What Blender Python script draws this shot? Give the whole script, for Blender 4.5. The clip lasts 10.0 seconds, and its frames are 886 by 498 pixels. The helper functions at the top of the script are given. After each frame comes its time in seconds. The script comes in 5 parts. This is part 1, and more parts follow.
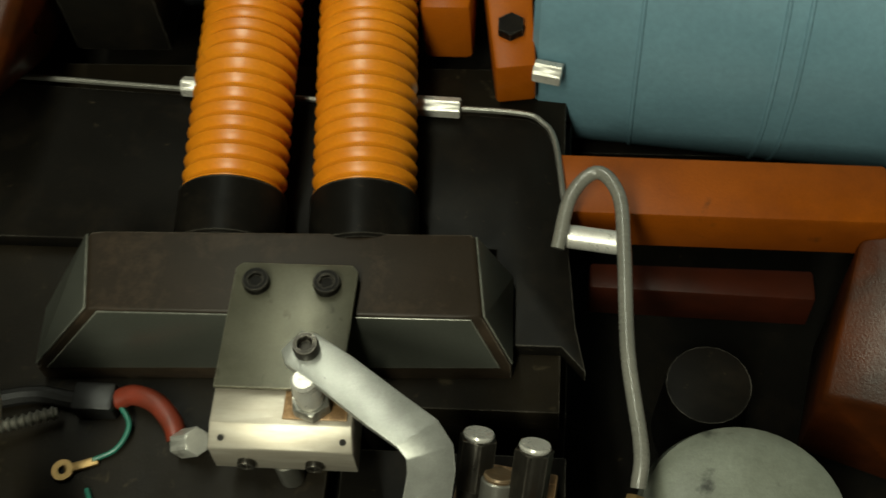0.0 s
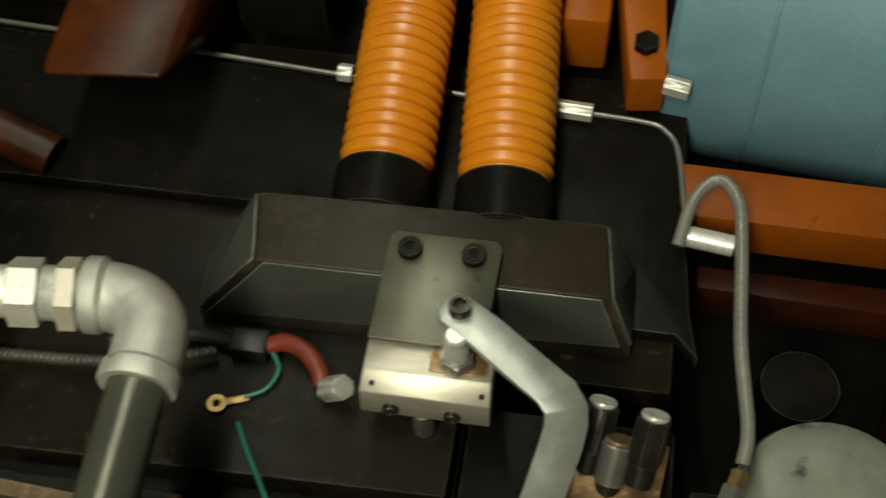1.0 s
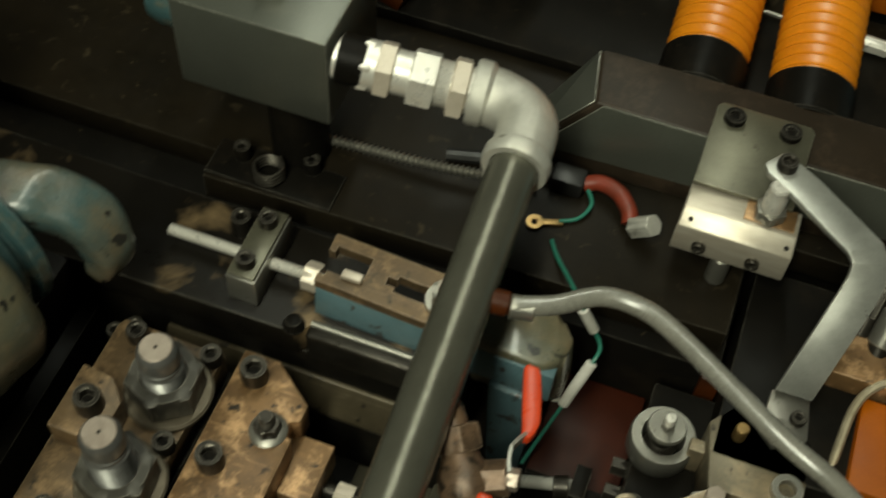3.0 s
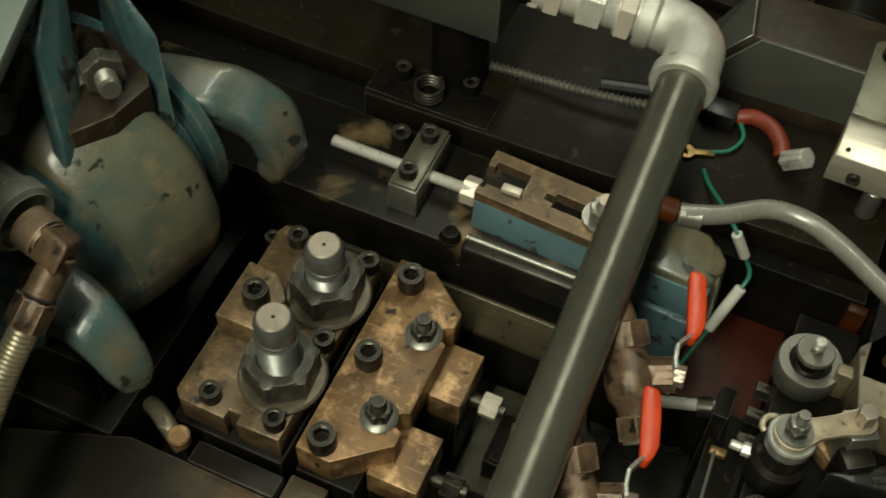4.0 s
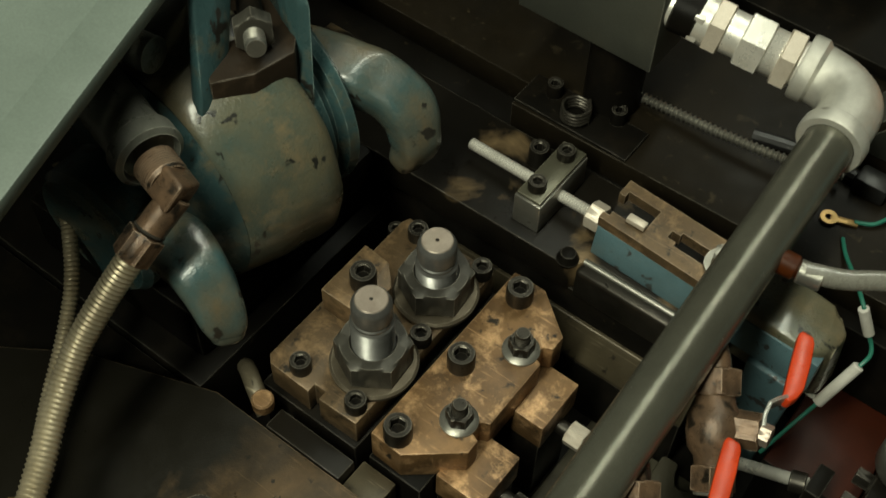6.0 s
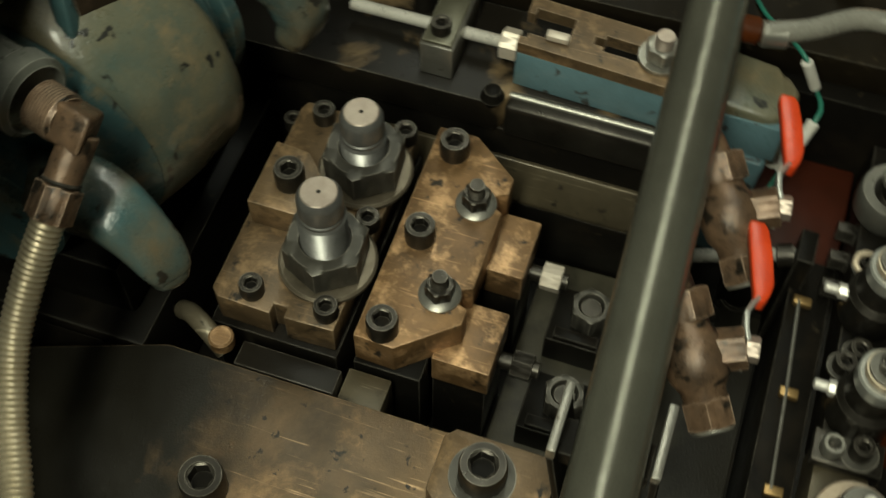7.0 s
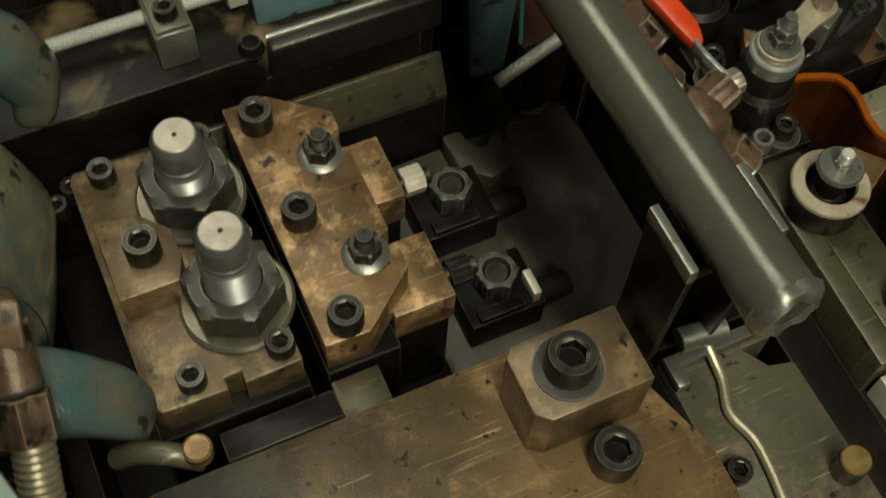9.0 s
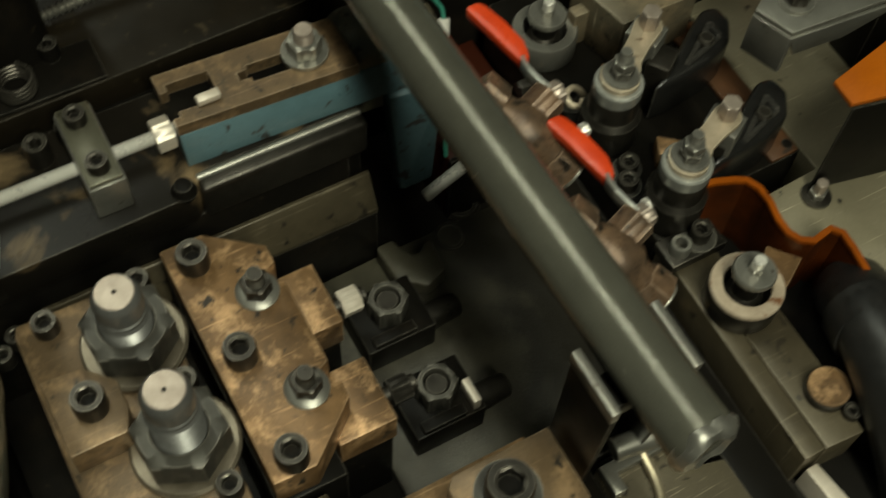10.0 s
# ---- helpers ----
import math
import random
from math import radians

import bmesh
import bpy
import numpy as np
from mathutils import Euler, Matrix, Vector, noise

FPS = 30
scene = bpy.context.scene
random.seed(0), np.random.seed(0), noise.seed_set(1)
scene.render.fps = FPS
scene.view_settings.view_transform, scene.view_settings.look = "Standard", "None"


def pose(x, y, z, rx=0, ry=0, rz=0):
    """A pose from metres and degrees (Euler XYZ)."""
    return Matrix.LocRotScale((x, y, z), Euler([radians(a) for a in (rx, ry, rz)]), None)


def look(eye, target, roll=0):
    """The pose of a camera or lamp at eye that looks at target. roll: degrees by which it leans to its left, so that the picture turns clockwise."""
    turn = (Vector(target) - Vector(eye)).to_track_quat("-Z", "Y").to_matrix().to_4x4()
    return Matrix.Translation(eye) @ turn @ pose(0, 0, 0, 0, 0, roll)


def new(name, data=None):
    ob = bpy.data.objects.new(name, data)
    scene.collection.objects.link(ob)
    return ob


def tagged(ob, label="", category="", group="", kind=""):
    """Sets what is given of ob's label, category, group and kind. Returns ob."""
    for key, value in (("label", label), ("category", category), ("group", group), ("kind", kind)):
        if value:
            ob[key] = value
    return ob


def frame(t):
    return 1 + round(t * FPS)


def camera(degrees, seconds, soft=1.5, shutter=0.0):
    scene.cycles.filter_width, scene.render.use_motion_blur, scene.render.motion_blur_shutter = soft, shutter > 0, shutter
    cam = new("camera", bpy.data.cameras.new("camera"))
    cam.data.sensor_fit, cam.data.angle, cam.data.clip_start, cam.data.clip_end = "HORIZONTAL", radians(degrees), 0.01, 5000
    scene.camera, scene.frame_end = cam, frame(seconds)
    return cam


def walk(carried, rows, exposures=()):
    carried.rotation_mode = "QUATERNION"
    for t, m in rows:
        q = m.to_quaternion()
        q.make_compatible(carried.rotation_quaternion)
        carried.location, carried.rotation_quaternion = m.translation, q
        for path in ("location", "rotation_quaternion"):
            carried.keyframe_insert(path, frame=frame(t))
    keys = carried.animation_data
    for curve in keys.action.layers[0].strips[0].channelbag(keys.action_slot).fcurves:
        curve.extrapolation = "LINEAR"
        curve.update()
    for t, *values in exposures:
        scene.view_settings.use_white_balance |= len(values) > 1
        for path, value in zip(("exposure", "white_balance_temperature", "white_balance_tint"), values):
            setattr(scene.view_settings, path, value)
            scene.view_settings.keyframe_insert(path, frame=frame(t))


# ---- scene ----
cam = camera(40.0, 10.0, soft=1.5, shutter=0.5)
PATH = [
    (0, (0.461, 0.005, 0.733), (0.286, 1.038, -0.971), -6.6),
    (0.5, (0.456, -0.03, 0.762), (0.218, 1.027, -0.919), -6.1),
    (1, (0.395, -0.072, 0.788), (0.176, 0.992, -0.891), -3.1),
    (1.5, (0.337, -0.122, 0.819), (0.101, 0.949, -0.854), -0.1),
    (2, (0.317, -0.188, 0.814), (0.029, 0.883, -0.85), 1.3),
    (2.5, (0.282, -0.237, 0.819), (-0.024, 0.828, -0.846), 2.9),
    (3, (0.254, -0.299, 0.807), (-0.071, 0.779, -0.847), 4.1),
    (3.2, (0.238, -0.328, 0.8), (-0.082, 0.754, -0.851), 5.6),
    (4.3, (0.212, -0.399, 0.773), (-0.241, 0.633, -0.879), 2.5),
    (4.5, (0.21, -0.4, 0.761), (-0.247, 0.629, -0.892), 4.0),
    (5, (0.245, -0.396, 0.766), (-0.376, 0.6, -0.853), 3.6),
    (5.2, (0.253, -0.392, 0.776), (-0.415, 0.599, -0.828), 3.7),
    (6.3, (0.259, -0.387, 0.75), (-0.425, 0.552, -0.878), 1.7),
    (6.5, (0.221, -0.396, 0.726), (-0.373, 0.563, -0.926), 1.7),
    (6.8, (0.162, -0.396, 0.697), (-0.256, 0.563, -1.007), 1.2),
    (7, (0.149, -0.412, 0.691), (-0.168, 0.574, -1.02), 0.9),
    (7.5, (0.143, -0.42, 0.694), (-0.098, 0.563, -1.031), -2.7),
    (8, (0.054, -0.423, 0.651), (0.017, 0.542, -1.1), -2.0),
    (8.5, (-0.031, -0.391, 0.608), (0.243, 0.491, -1.166), 0.4),
    (9, (-0.096, -0.364, 0.623), (0.362, 0.487, -1.128), 4.6),
    (9.5, (-0.106, -0.34, 0.644), (0.416, 0.505, -1.092), 5.1),
    (10, (-0.069, -0.329, 0.681), (0.473, 0.513, -1.05), 4.7),
]
walk(cam, [(t, look(eye, target, roll)) for t, eye, target, roll in PATH])



# ---- world, lamps, exposure ----
world = bpy.data.worlds.new("hall_air")
scene.world = world
world.use_nodes = True
world.node_tree.nodes["Background"].inputs[0].default_value = (0.62, 0.75, 0.78, 1)
world.node_tree.nodes["Background"].inputs[1].default_value = 0.03
scene.view_settings.exposure = 0.12


def tube_lamp(name, place, target, sx, sy, watts, colour):
    d = bpy.data.lights.new(name, "AREA")
    d.shape, d.size, d.size_y, d.energy, d.color = "RECTANGLE", sx, sy, watts, colour
    ob = new(name, d)
    ob.matrix_world = look(place, target)
    return ob


tube_lamp("ceiling_tube_lamp", (0.0, -1.2, 2.1), (0.08, 0.1, 0), 0.3, 1.4, 47, (0.93, 0.96, 0.74))
tube_lamp("ceiling_tube_lamp", (-0.12, 1.15, 2.5), (-0.05, 0.6, 0), 0.10, 2.6, 25, (0.93, 0.98, 0.79))

# ---- materials ----
def mix_colour(nt, fac, a, b, blend="MIX"):
    n = nt.nodes.new("ShaderNodeMix")
    n.data_type, n.blend_type = "RGBA", blend
    for sock, val in ((n.inputs[0], fac), (n.inputs[6], a), (n.inputs[7], b)):
        if isinstance(val, bpy.types.NodeSocket):
            nt.links.new(val, sock)
        elif isinstance(val, (int, float)):
            sock.default_value = val
        else:
            sock.default_value = (*val, 1)
    return n.outputs[2]


def ramp(nt, src, lo, hi, a=0.0, b=1.0):
    n = nt.nodes.new("ShaderNodeMapRange")
    n.inputs[1].default_value, n.inputs[2].default_value = lo, hi
    n.inputs[3].default_value, n.inputs[4].default_value = a, b
    nt.links.new(src, n.inputs[0])
    return n.outputs[0]


def tex_noise(nt, co, scale, detail=6.0, rough=0.6, distort=0.0):
    n = nt.nodes.new("ShaderNodeTexNoise")
    n.inputs["Scale"].default_value, n.inputs["Detail"].default_value = scale, detail
    n.inputs["Roughness"].default_value, n.inputs["Distortion"].default_value = rough, distort
    nt.links.new(co, n.inputs["Vector"])
    return n.outputs[0]


def material(name, base, second, metal=0.0, rough=(0.35, 0.6), scale=18.0, grain=220.0, bump=0.15,
             spots=None, spot_level=(0.62, 0.7), spot_scale=60.0, stretch=(1, 1, 1), worn=None, worn_metal=0.0,
             scratch=0.0, coat=0.0, spec=0.5, edge=0.0, x_fade=None):
    """Two scales of colour, a fine relief, optional spots (chips, dirt, painted glints) and scratches."""
    m = bpy.data.materials.new(name)
    m.use_nodes = True
    nt = m.node_tree
    bsdf = nt.nodes["Principled BSDF"]
    tc = nt.nodes.new("ShaderNodeTexCoord")
    info = nt.nodes.new("ShaderNodeObjectInfo")
    shift = nt.nodes.new("ShaderNodeVectorMath")
    shift.operation = "SCALE"
    shift.inputs[0].default_value = (3.1, 1.7, 2.3)
    nt.links.new(info.outputs["Random"], shift.inputs[3])
    add = nt.nodes.new("ShaderNodeVectorMath")
    nt.links.new(tc.outputs["Object"], add.inputs[0])
    nt.links.new(shift.outputs[0], add.inputs[1])
    mp = nt.nodes.new("ShaderNodeMapping")
    mp.inputs["Scale"].default_value = stretch
    nt.links.new(add.outputs[0], mp.inputs[0])
    co = mp.outputs[0]
    big = tex_noise(nt, co, scale, 6, 0.66, 0.15)
    fine = tex_noise(nt, co, grain * 3.5, 3, 0.65)
    col = mix_colour(nt, ramp(nt, big, 0.35, 0.68), base, second)
    col = mix_colour(nt, ramp(nt, fine, 0.3, 0.75, 0.0, 0.32), col, tuple(c * 0.45 for c in base))
    met = None
    if worn:
        w = tex_noise(nt, co, scale * 1.9, 9, 0.74, 0.2)
        wf = ramp(nt, w, 0.50, 0.66)
        col = mix_colour(nt, wf, col, worn)
    if scratch:
        for k, ang in enumerate((0.5, -0.75, 1.9)):
            mp2 = nt.nodes.new("ShaderNodeMapping")
            mp2.inputs["Rotation"].default_value = (0, 0, ang)
            mp2.inputs["Scale"].default_value = (11, 330, 11)
            nt.links.new(add.outputs[0], mp2.inputs[0])
            s = tex_noise(nt, mp2.outputs[0], 1.0, 2, 0.5, 1.4)
            gate = tex_noise(nt, co, 22 + 9 * k, 2)
            mul = nt.nodes.new("ShaderNodeMath")
            mul.operation = "MULTIPLY"
            nt.links.new(ramp(nt, s, 0.66, 0.74), mul.inputs[0])
            nt.links.new(ramp(nt, gate, 0.44, 0.58, 0.0, scratch), mul.inputs[1])
            col = mix_colour(nt, mul.outputs[0], col, tuple(min(1, c * 2.6 + 0.05) for c in base))
    if spots:
        sp = tex_noise(nt, co, spot_scale, 5, 0.55, 0.4)
        sf = ramp(nt, sp, *spot_level)
        col = mix_colour(nt, sf, col, spots)
    # Colour fades to near black along object x, with a noisy boundary
    if x_fade:
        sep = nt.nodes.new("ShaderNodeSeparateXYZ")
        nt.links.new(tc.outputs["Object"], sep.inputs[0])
        fade_noise = tex_noise(nt, co, 11, 6, 0.6, 0.5)
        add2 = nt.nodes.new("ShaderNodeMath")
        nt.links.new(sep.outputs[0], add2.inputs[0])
        nt.links.new(ramp(nt, fade_noise, 0.0, 1.0, -0.16, 0.16), add2.inputs[1])
        col = mix_colour(nt, ramp(nt, add2.outputs[0], *x_fade), (0.016, 0.014, 0.010), col)
    # Lighter edges: rubbed wear together with edge glints put into the colour
    if edge:
        geo = nt.nodes.new("ShaderNodeNewGeometry")
        bev = nt.nodes.new("ShaderNodeBevel")
        bev.samples, bev.inputs["Radius"].default_value = 4, 0.0016
        dot = nt.nodes.new("ShaderNodeVectorMath")
        dot.operation = "DOT_PRODUCT"
        nt.links.new(bev.outputs[0], dot.inputs[0])
        nt.links.new(geo.outputs["Normal"], dot.inputs[1])
        en = tex_noise(nt, co, 70, 4)
        mul = nt.nodes.new("ShaderNodeMath")
        mul.operation = "MULTIPLY"
        nt.links.new(ramp(nt, dot.outputs["Value"], 0.995, 0.88, 0.0, edge), mul.inputs[0])
        nt.links.new(ramp(nt, en, 0.35, 0.6, 0.25, 1.0), mul.inputs[1])
        col = mix_colour(nt, mul.outputs[0], col, tuple(min(1, c * 1.7 + k) for c, k in zip(base, (0.17, 0.155, 0.13))))
    nt.links.new(col, bsdf.inputs["Base Color"])
    bsdf.inputs["Metallic"].default_value = metal
    rg = tex_noise(nt, co, scale * 2.3, 6, 0.7)
    nt.links.new(ramp(nt, rg, 0.3, 0.7, rough[0], rough[1]), bsdf.inputs["Roughness"])
    bsdf.inputs["Specular IOR Level"].default_value = spec
    bsdf.inputs["Coat Weight"].default_value = coat
    bsdf.inputs["Coat Roughness"].default_value = 0.12
    if bump:
        bp = nt.nodes.new("ShaderNodeBump")
        bp.inputs["Strength"].default_value, bp.inputs["Distance"].default_value = bump, 0.0012
        h = nt.nodes.new("ShaderNodeMath")
        nt.links.new(fine, h.inputs[0])
        nt.links.new(big, h.inputs[1])
        nt.links.new(h.outputs[0], bp.inputs["Height"])
        nt.links.new(bp.outputs[0], bsdf.inputs["Normal"])
    return m


BROWN = material("oil_browned_steel", (0.26, 0.145, 0.062), (0.095, 0.056, 0.028), 0.45, (0.28, 0.5), 22, 260, 0.2,
                 spots=(0.026, 0.02, 0.014), spot_level=(0.62, 0.70), spot_scale=85, worn=(0.58, 0.35, 0.175), scratch=0.45, edge=1.0)
BROWNDARK = material("dark_oil_browned_steel", (0.165, 0.107, 0.056), (0.070, 0.048, 0.028), 0.4, (0.28, 0.48), 20, 260, 0.2,
                     spots=(0.022, 0.018, 0.013), spot_level=(0.62, 0.70), spot_scale=80, worn=(0.29, 0.185, 0.095), scratch=0.3, edge=0.8)
GREYBROWN = material("oil_stained_washer_steel", (0.195, 0.163, 0.118), (0.095, 0.078, 0.054), 0.6, (0.28, 0.4), 40, 300, 0.1, edge=0.7)
STUDSTEEL = material("blue_grey_stud_steel", (0.28, 0.275, 0.262), (0.18, 0.178, 0.168), 0.7, (0.30, 0.42), 40, 300, 0.06)
# Darker copy of the orange paint, with the gantry beam's shade in it
ORANGEDIM = material("shade_dimmed_orange_paint", (0.30, 0.068, 0.002), (0.19, 0.041, 0.002), 0.0, (0.35, 0.5), 12, 150, 0.12,
                     spots=(0.05, 0.018, 0.006), spot_level=(0.62, 0.72), spot_scale=22, spec=0.2)
PLATE = material("oily_ground_steel_plate", (0.175, 0.145, 0.095), (0.10, 0.085, 0.06), 0.4, (0.28, 0.5), 9, 200, 0.2,
                 spots=(0.025, 0.02, 0.015), spot_level=(0.63, 0.7), spot_scale=120, worn=(0.27, 0.20, 0.12), scratch=0.8, edge=0.6)
# The base plate goes near black towards lower x
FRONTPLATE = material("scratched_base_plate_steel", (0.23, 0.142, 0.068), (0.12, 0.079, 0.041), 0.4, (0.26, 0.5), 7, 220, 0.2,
                      spots=(0.022, 0.018, 0.013), spot_level=(0.63, 0.68), spot_scale=95, worn=(0.46, 0.275, 0.13), scratch=1.0, edge=0.7, x_fade=(-0.10, 0.05))
BOXPAINT = material("dark_grey_green_box_paint", (0.115, 0.12, 0.10), (0.095, 0.098, 0.082), 0.4, (0.29, 0.34), 6, 200, 0.03,
                    spots=(0.3, 0.29, 0.25), spot_level=(0.76, 0.8), spot_scale=70, edge=1.0)
OLIVESTEEL = material("oily_olive_steel", (0.15, 0.142, 0.10), (0.10, 0.095, 0.068), 0.5, (0.28, 0.4), 24, 250, 0.08,
                      spots=(0.05, 0.045, 0.03), spot_level=(0.62, 0.72), spot_scale=60, edge=0.9)
REDBOOT = material("dirty_red_rubber", (0.25, 0.035, 0.015), (0.12, 0.025, 0.012), 0.0, (0.35, 0.55), 40, 300, 0.1)
# The pale spots put tiny oil glints into the black's colour
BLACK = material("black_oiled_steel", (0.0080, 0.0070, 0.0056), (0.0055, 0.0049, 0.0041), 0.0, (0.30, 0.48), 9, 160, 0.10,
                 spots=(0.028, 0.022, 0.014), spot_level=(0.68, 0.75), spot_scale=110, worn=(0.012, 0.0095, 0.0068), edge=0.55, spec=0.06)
RAIL = material("oil_black_rail_with_bare_patches", (0.0130, 0.0105, 0.0075), (0.0075, 0.0066, 0.0054), 0.1, (0.24, 0.42), 7, 200, 0.15,
                spots=(0.19, 0.130, 0.068), spot_level=(0.56, 0.68), spot_scale=13, edge=0.9, spec=0.16)
DISTRIB = material("dark_brown_oiled_block", (0.030, 0.021, 0.014), (0.021, 0.0155, 0.0105), 0.05, (0.33, 0.42), 10, 200, 0.05,
                   worn=(0.05, 0.034, 0.022), edge=1.0, spec=0.15)
PIT = material("oily_casting", (0.105, 0.095, 0.066), (0.030, 0.026, 0.019), 0.2, (0.28, 0.5), 8, 160, 0.3,
               spots=(0.014, 0.012, 0.009), spot_level=(0.55, 0.66), spot_scale=14, edge=0.5)
# The tray casting goes near black towards higher x
TRAYCAST = material("casting_darker_to_the_right", (0.105, 0.095, 0.066), (0.040, 0.035, 0.025), 0.2, (0.28, 0.5), 8, 160, 0.3,
                   spots=(0.014, 0.012, 0.009), spot_level=(0.58, 0.68), spot_scale=14, x_fade=(0.235, 0.150))
OILDECK = material("brown_oil_filmed_deck", (0.0150, 0.0112, 0.0066), (0.0075, 0.0060, 0.0040), 0.0, (0.30, 0.52), 10, 160, 0.12,
                   spots=(0.034, 0.026, 0.015), spot_level=(0.62, 0.74), spot_scale=90, edge=0.5, spec=0.10)
OLIVEDECK = material("oily_olive_deck_plate", (0.235, 0.205, 0.135), (0.175, 0.15, 0.098), 0.3, (0.30, 0.5), 8, 200, 0.15,
                     spots=(0.03, 0.025, 0.017), spot_level=(0.66, 0.72), spot_scale=100, scratch=0.4, edge=0.6)
BEDPLATE = material("dark_olive_bed_plate", (0.110, 0.088, 0.053), (0.055, 0.044, 0.027), 0.35, (0.30, 0.5), 12, 200, 0.15,
                    spots=(0.022, 0.018, 0.013), spot_level=(0.60, 0.70), spot_scale=80, scratch=0.3, edge=0.7)
LINKSTEEL = material("tan_worn_link_steel", (0.54, 0.44, 0.32), (0.37, 0.295, 0.205), 0.4, (0.3, 0.45), 50, 300, 0.12,
                     spots=(0.12, 0.075, 0.045), spot_level=(0.60, 0.72), spot_scale=110, edge=0.8)
RINGFACE = material("pale_ring_with_rust", (0.56, 0.46, 0.35), (0.40, 0.31, 0.22), 0.25, (0.32, 0.5), 60, 300, 0.15,
                    spots=(0.20, 0.09, 0.04), spot_level=(0.58, 0.68), spot_scale=80)
HORN = material("teal_paint_rubbed_to_brown", (0.044, 0.094, 0.098), (0.130, 0.100, 0.058), 0.0, (0.20, 0.42), 19, 120, 0.3,
                spots=(0.024, 0.022, 0.018), spot_level=(0.63, 0.66), spot_scale=60, coat=0.35, edge=0.9)
GREYSTEEL = material("grey_machined_steel", (0.29, 0.28, 0.245), (0.20, 0.19, 0.165), 0.7, (0.28, 0.37), 20, 300, 0.12,
                     spots=(0.08, 0.065, 0.045), spot_level=(0.66, 0.74), spot_scale=140, edge=0.6)
DARKSTEEL = material("dark_socket_steel", (0.052, 0.046, 0.037), (0.024, 0.021, 0.017), 0.7, (0.25, 0.45), 40, 400, 0.1, edge=0.8)
NUTSTEEL = material("oily_grey_nut_steel", (0.080, 0.074, 0.060), (0.045, 0.042, 0.036), 0.45, (0.38, 0.55), 30, 300, 0.12, edge=1.0)
BRIGHT = material("bright_steel", (0.84, 0.81, 0.74), (0.66, 0.63, 0.56), 0.45, (0.22, 0.38), 40, 400, 0.08)
STUDTOP = material("pinkish_bare_steel", (0.46, 0.385, 0.32), (0.32, 0.26, 0.215), 0.6, (0.3, 0.5), 60, 500, 0.1)
GALV = material("galvanised_iron", (0.74, 0.72, 0.65), (0.58, 0.56, 0.50), 0.55, (0.3, 0.5), 60, 500, 0.35, spots=(0.22, 0.2, 0.16), spot_level=(0.66, 0.76))
PIPE = material("grey_painted_pipe", (0.160, 0.155, 0.122), (0.112, 0.108, 0.085), 0.55, (0.19, 0.28), 14, 300, 0.12,
                spots=(0.4, 0.38, 0.32), spot_level=(0.74, 0.78), spot_scale=90)
TEAL = material("chipped_teal_paint", (0.052, 0.112, 0.120), (0.036, 0.072, 0.074), 0.0, (0.20, 0.42), 14, 120, 0.3,
                spots=(0.022, 0.021, 0.018), spot_level=(0.64, 0.67), spot_scale=48, worn=(0.125, 0.115, 0.075), coat=0.3, edge=0.9)
BLUE = material("scuffed_blue_paint", (0.115, 0.205, 0.235), (0.085, 0.15, 0.17), 0.0, (0.25, 0.45), 25, 200, 0.3,
                spots=(0.04, 0.038, 0.035), spot_level=(0.6, 0.64), spot_scale=75, coat=0.2)
DRUM = material("pale_blue_drum_paint", (0.17, 0.31, 0.38), (0.12, 0.225, 0.28), 0.0, (0.35, 0.55), 5, 60, 0.15,
                spots=(0.1, 0.13, 0.13), spot_level=(0.68, 0.75), spot_scale=14)
CAPPAINT = material("oily_grey_green_cap_paint", (0.25, 0.265, 0.215), (0.13, 0.135, 0.105), 0.0, (0.3, 0.5), 16, 150, 0.2,
                    spots=(0.04, 0.04, 0.032), spot_level=(0.58, 0.68), spot_scale=30)
UNIONGREY = material("oily_grey_green_fitting", (0.25, 0.25, 0.215), (0.135, 0.135, 0.112), 0.4, (0.22, 0.4), 26, 200, 0.15, edge=0.9)
LEVERSTEEL = material("bright_flat_lever_steel", (0.50, 0.50, 0.46), (0.34, 0.34, 0.31), 0.6, (0.26, 0.40), 30, 300, 0.12, edge=0.8)
GUARD = material("grey_green_guard_paint", (0.185, 0.225, 0.195), (0.15, 0.182, 0.158), 0.0, (0.35, 0.5), 12, 150, 0.1)
ORANGE = material("orange_machine_paint", (0.40, 0.098, 0.003), (0.29, 0.064, 0.002), 0.0, (0.3, 0.5), 12, 150, 0.12,
                  spots=(0.1, 0.035, 0.01), spot_level=(0.66, 0.75), spot_scale=22, spec=0.2)
RUSTBROWN = material("rust_browned_plate", (0.12, 0.052, 0.022), (0.06, 0.03, 0.015), 0.1, (0.3, 0.5), 30, 200, 0.2, spots=(0.03, 0.02, 0.014), spot_scale=70)
# Dark orange for the oily guard sheet and for shade on the housing
DARKORANGE = material("oily_shaded_orange_paint", (0.085, 0.019, 0.003), (0.022, 0.008, 0.003), 0.0, (0.25, 0.45), 18, 150, 0.2, spec=0.25)
HOSE = material("orange_ribbed_hose", (0.76, 0.255, 0.008), (0.64, 0.19, 0.006), 0.0, (0.30, 0.42), 20, 150, 0.08,
                spots=(0.25, 0.09, 0.01), spot_level=(0.7, 0.8), spot_scale=30)
DEEPRED = material("deep_red_orange_paint", (0.05, 0.010, 0.004), (0.02, 0.006, 0.003), 0.0, (0.35, 0.5), 12, 150, 0.1, spec=0.2)
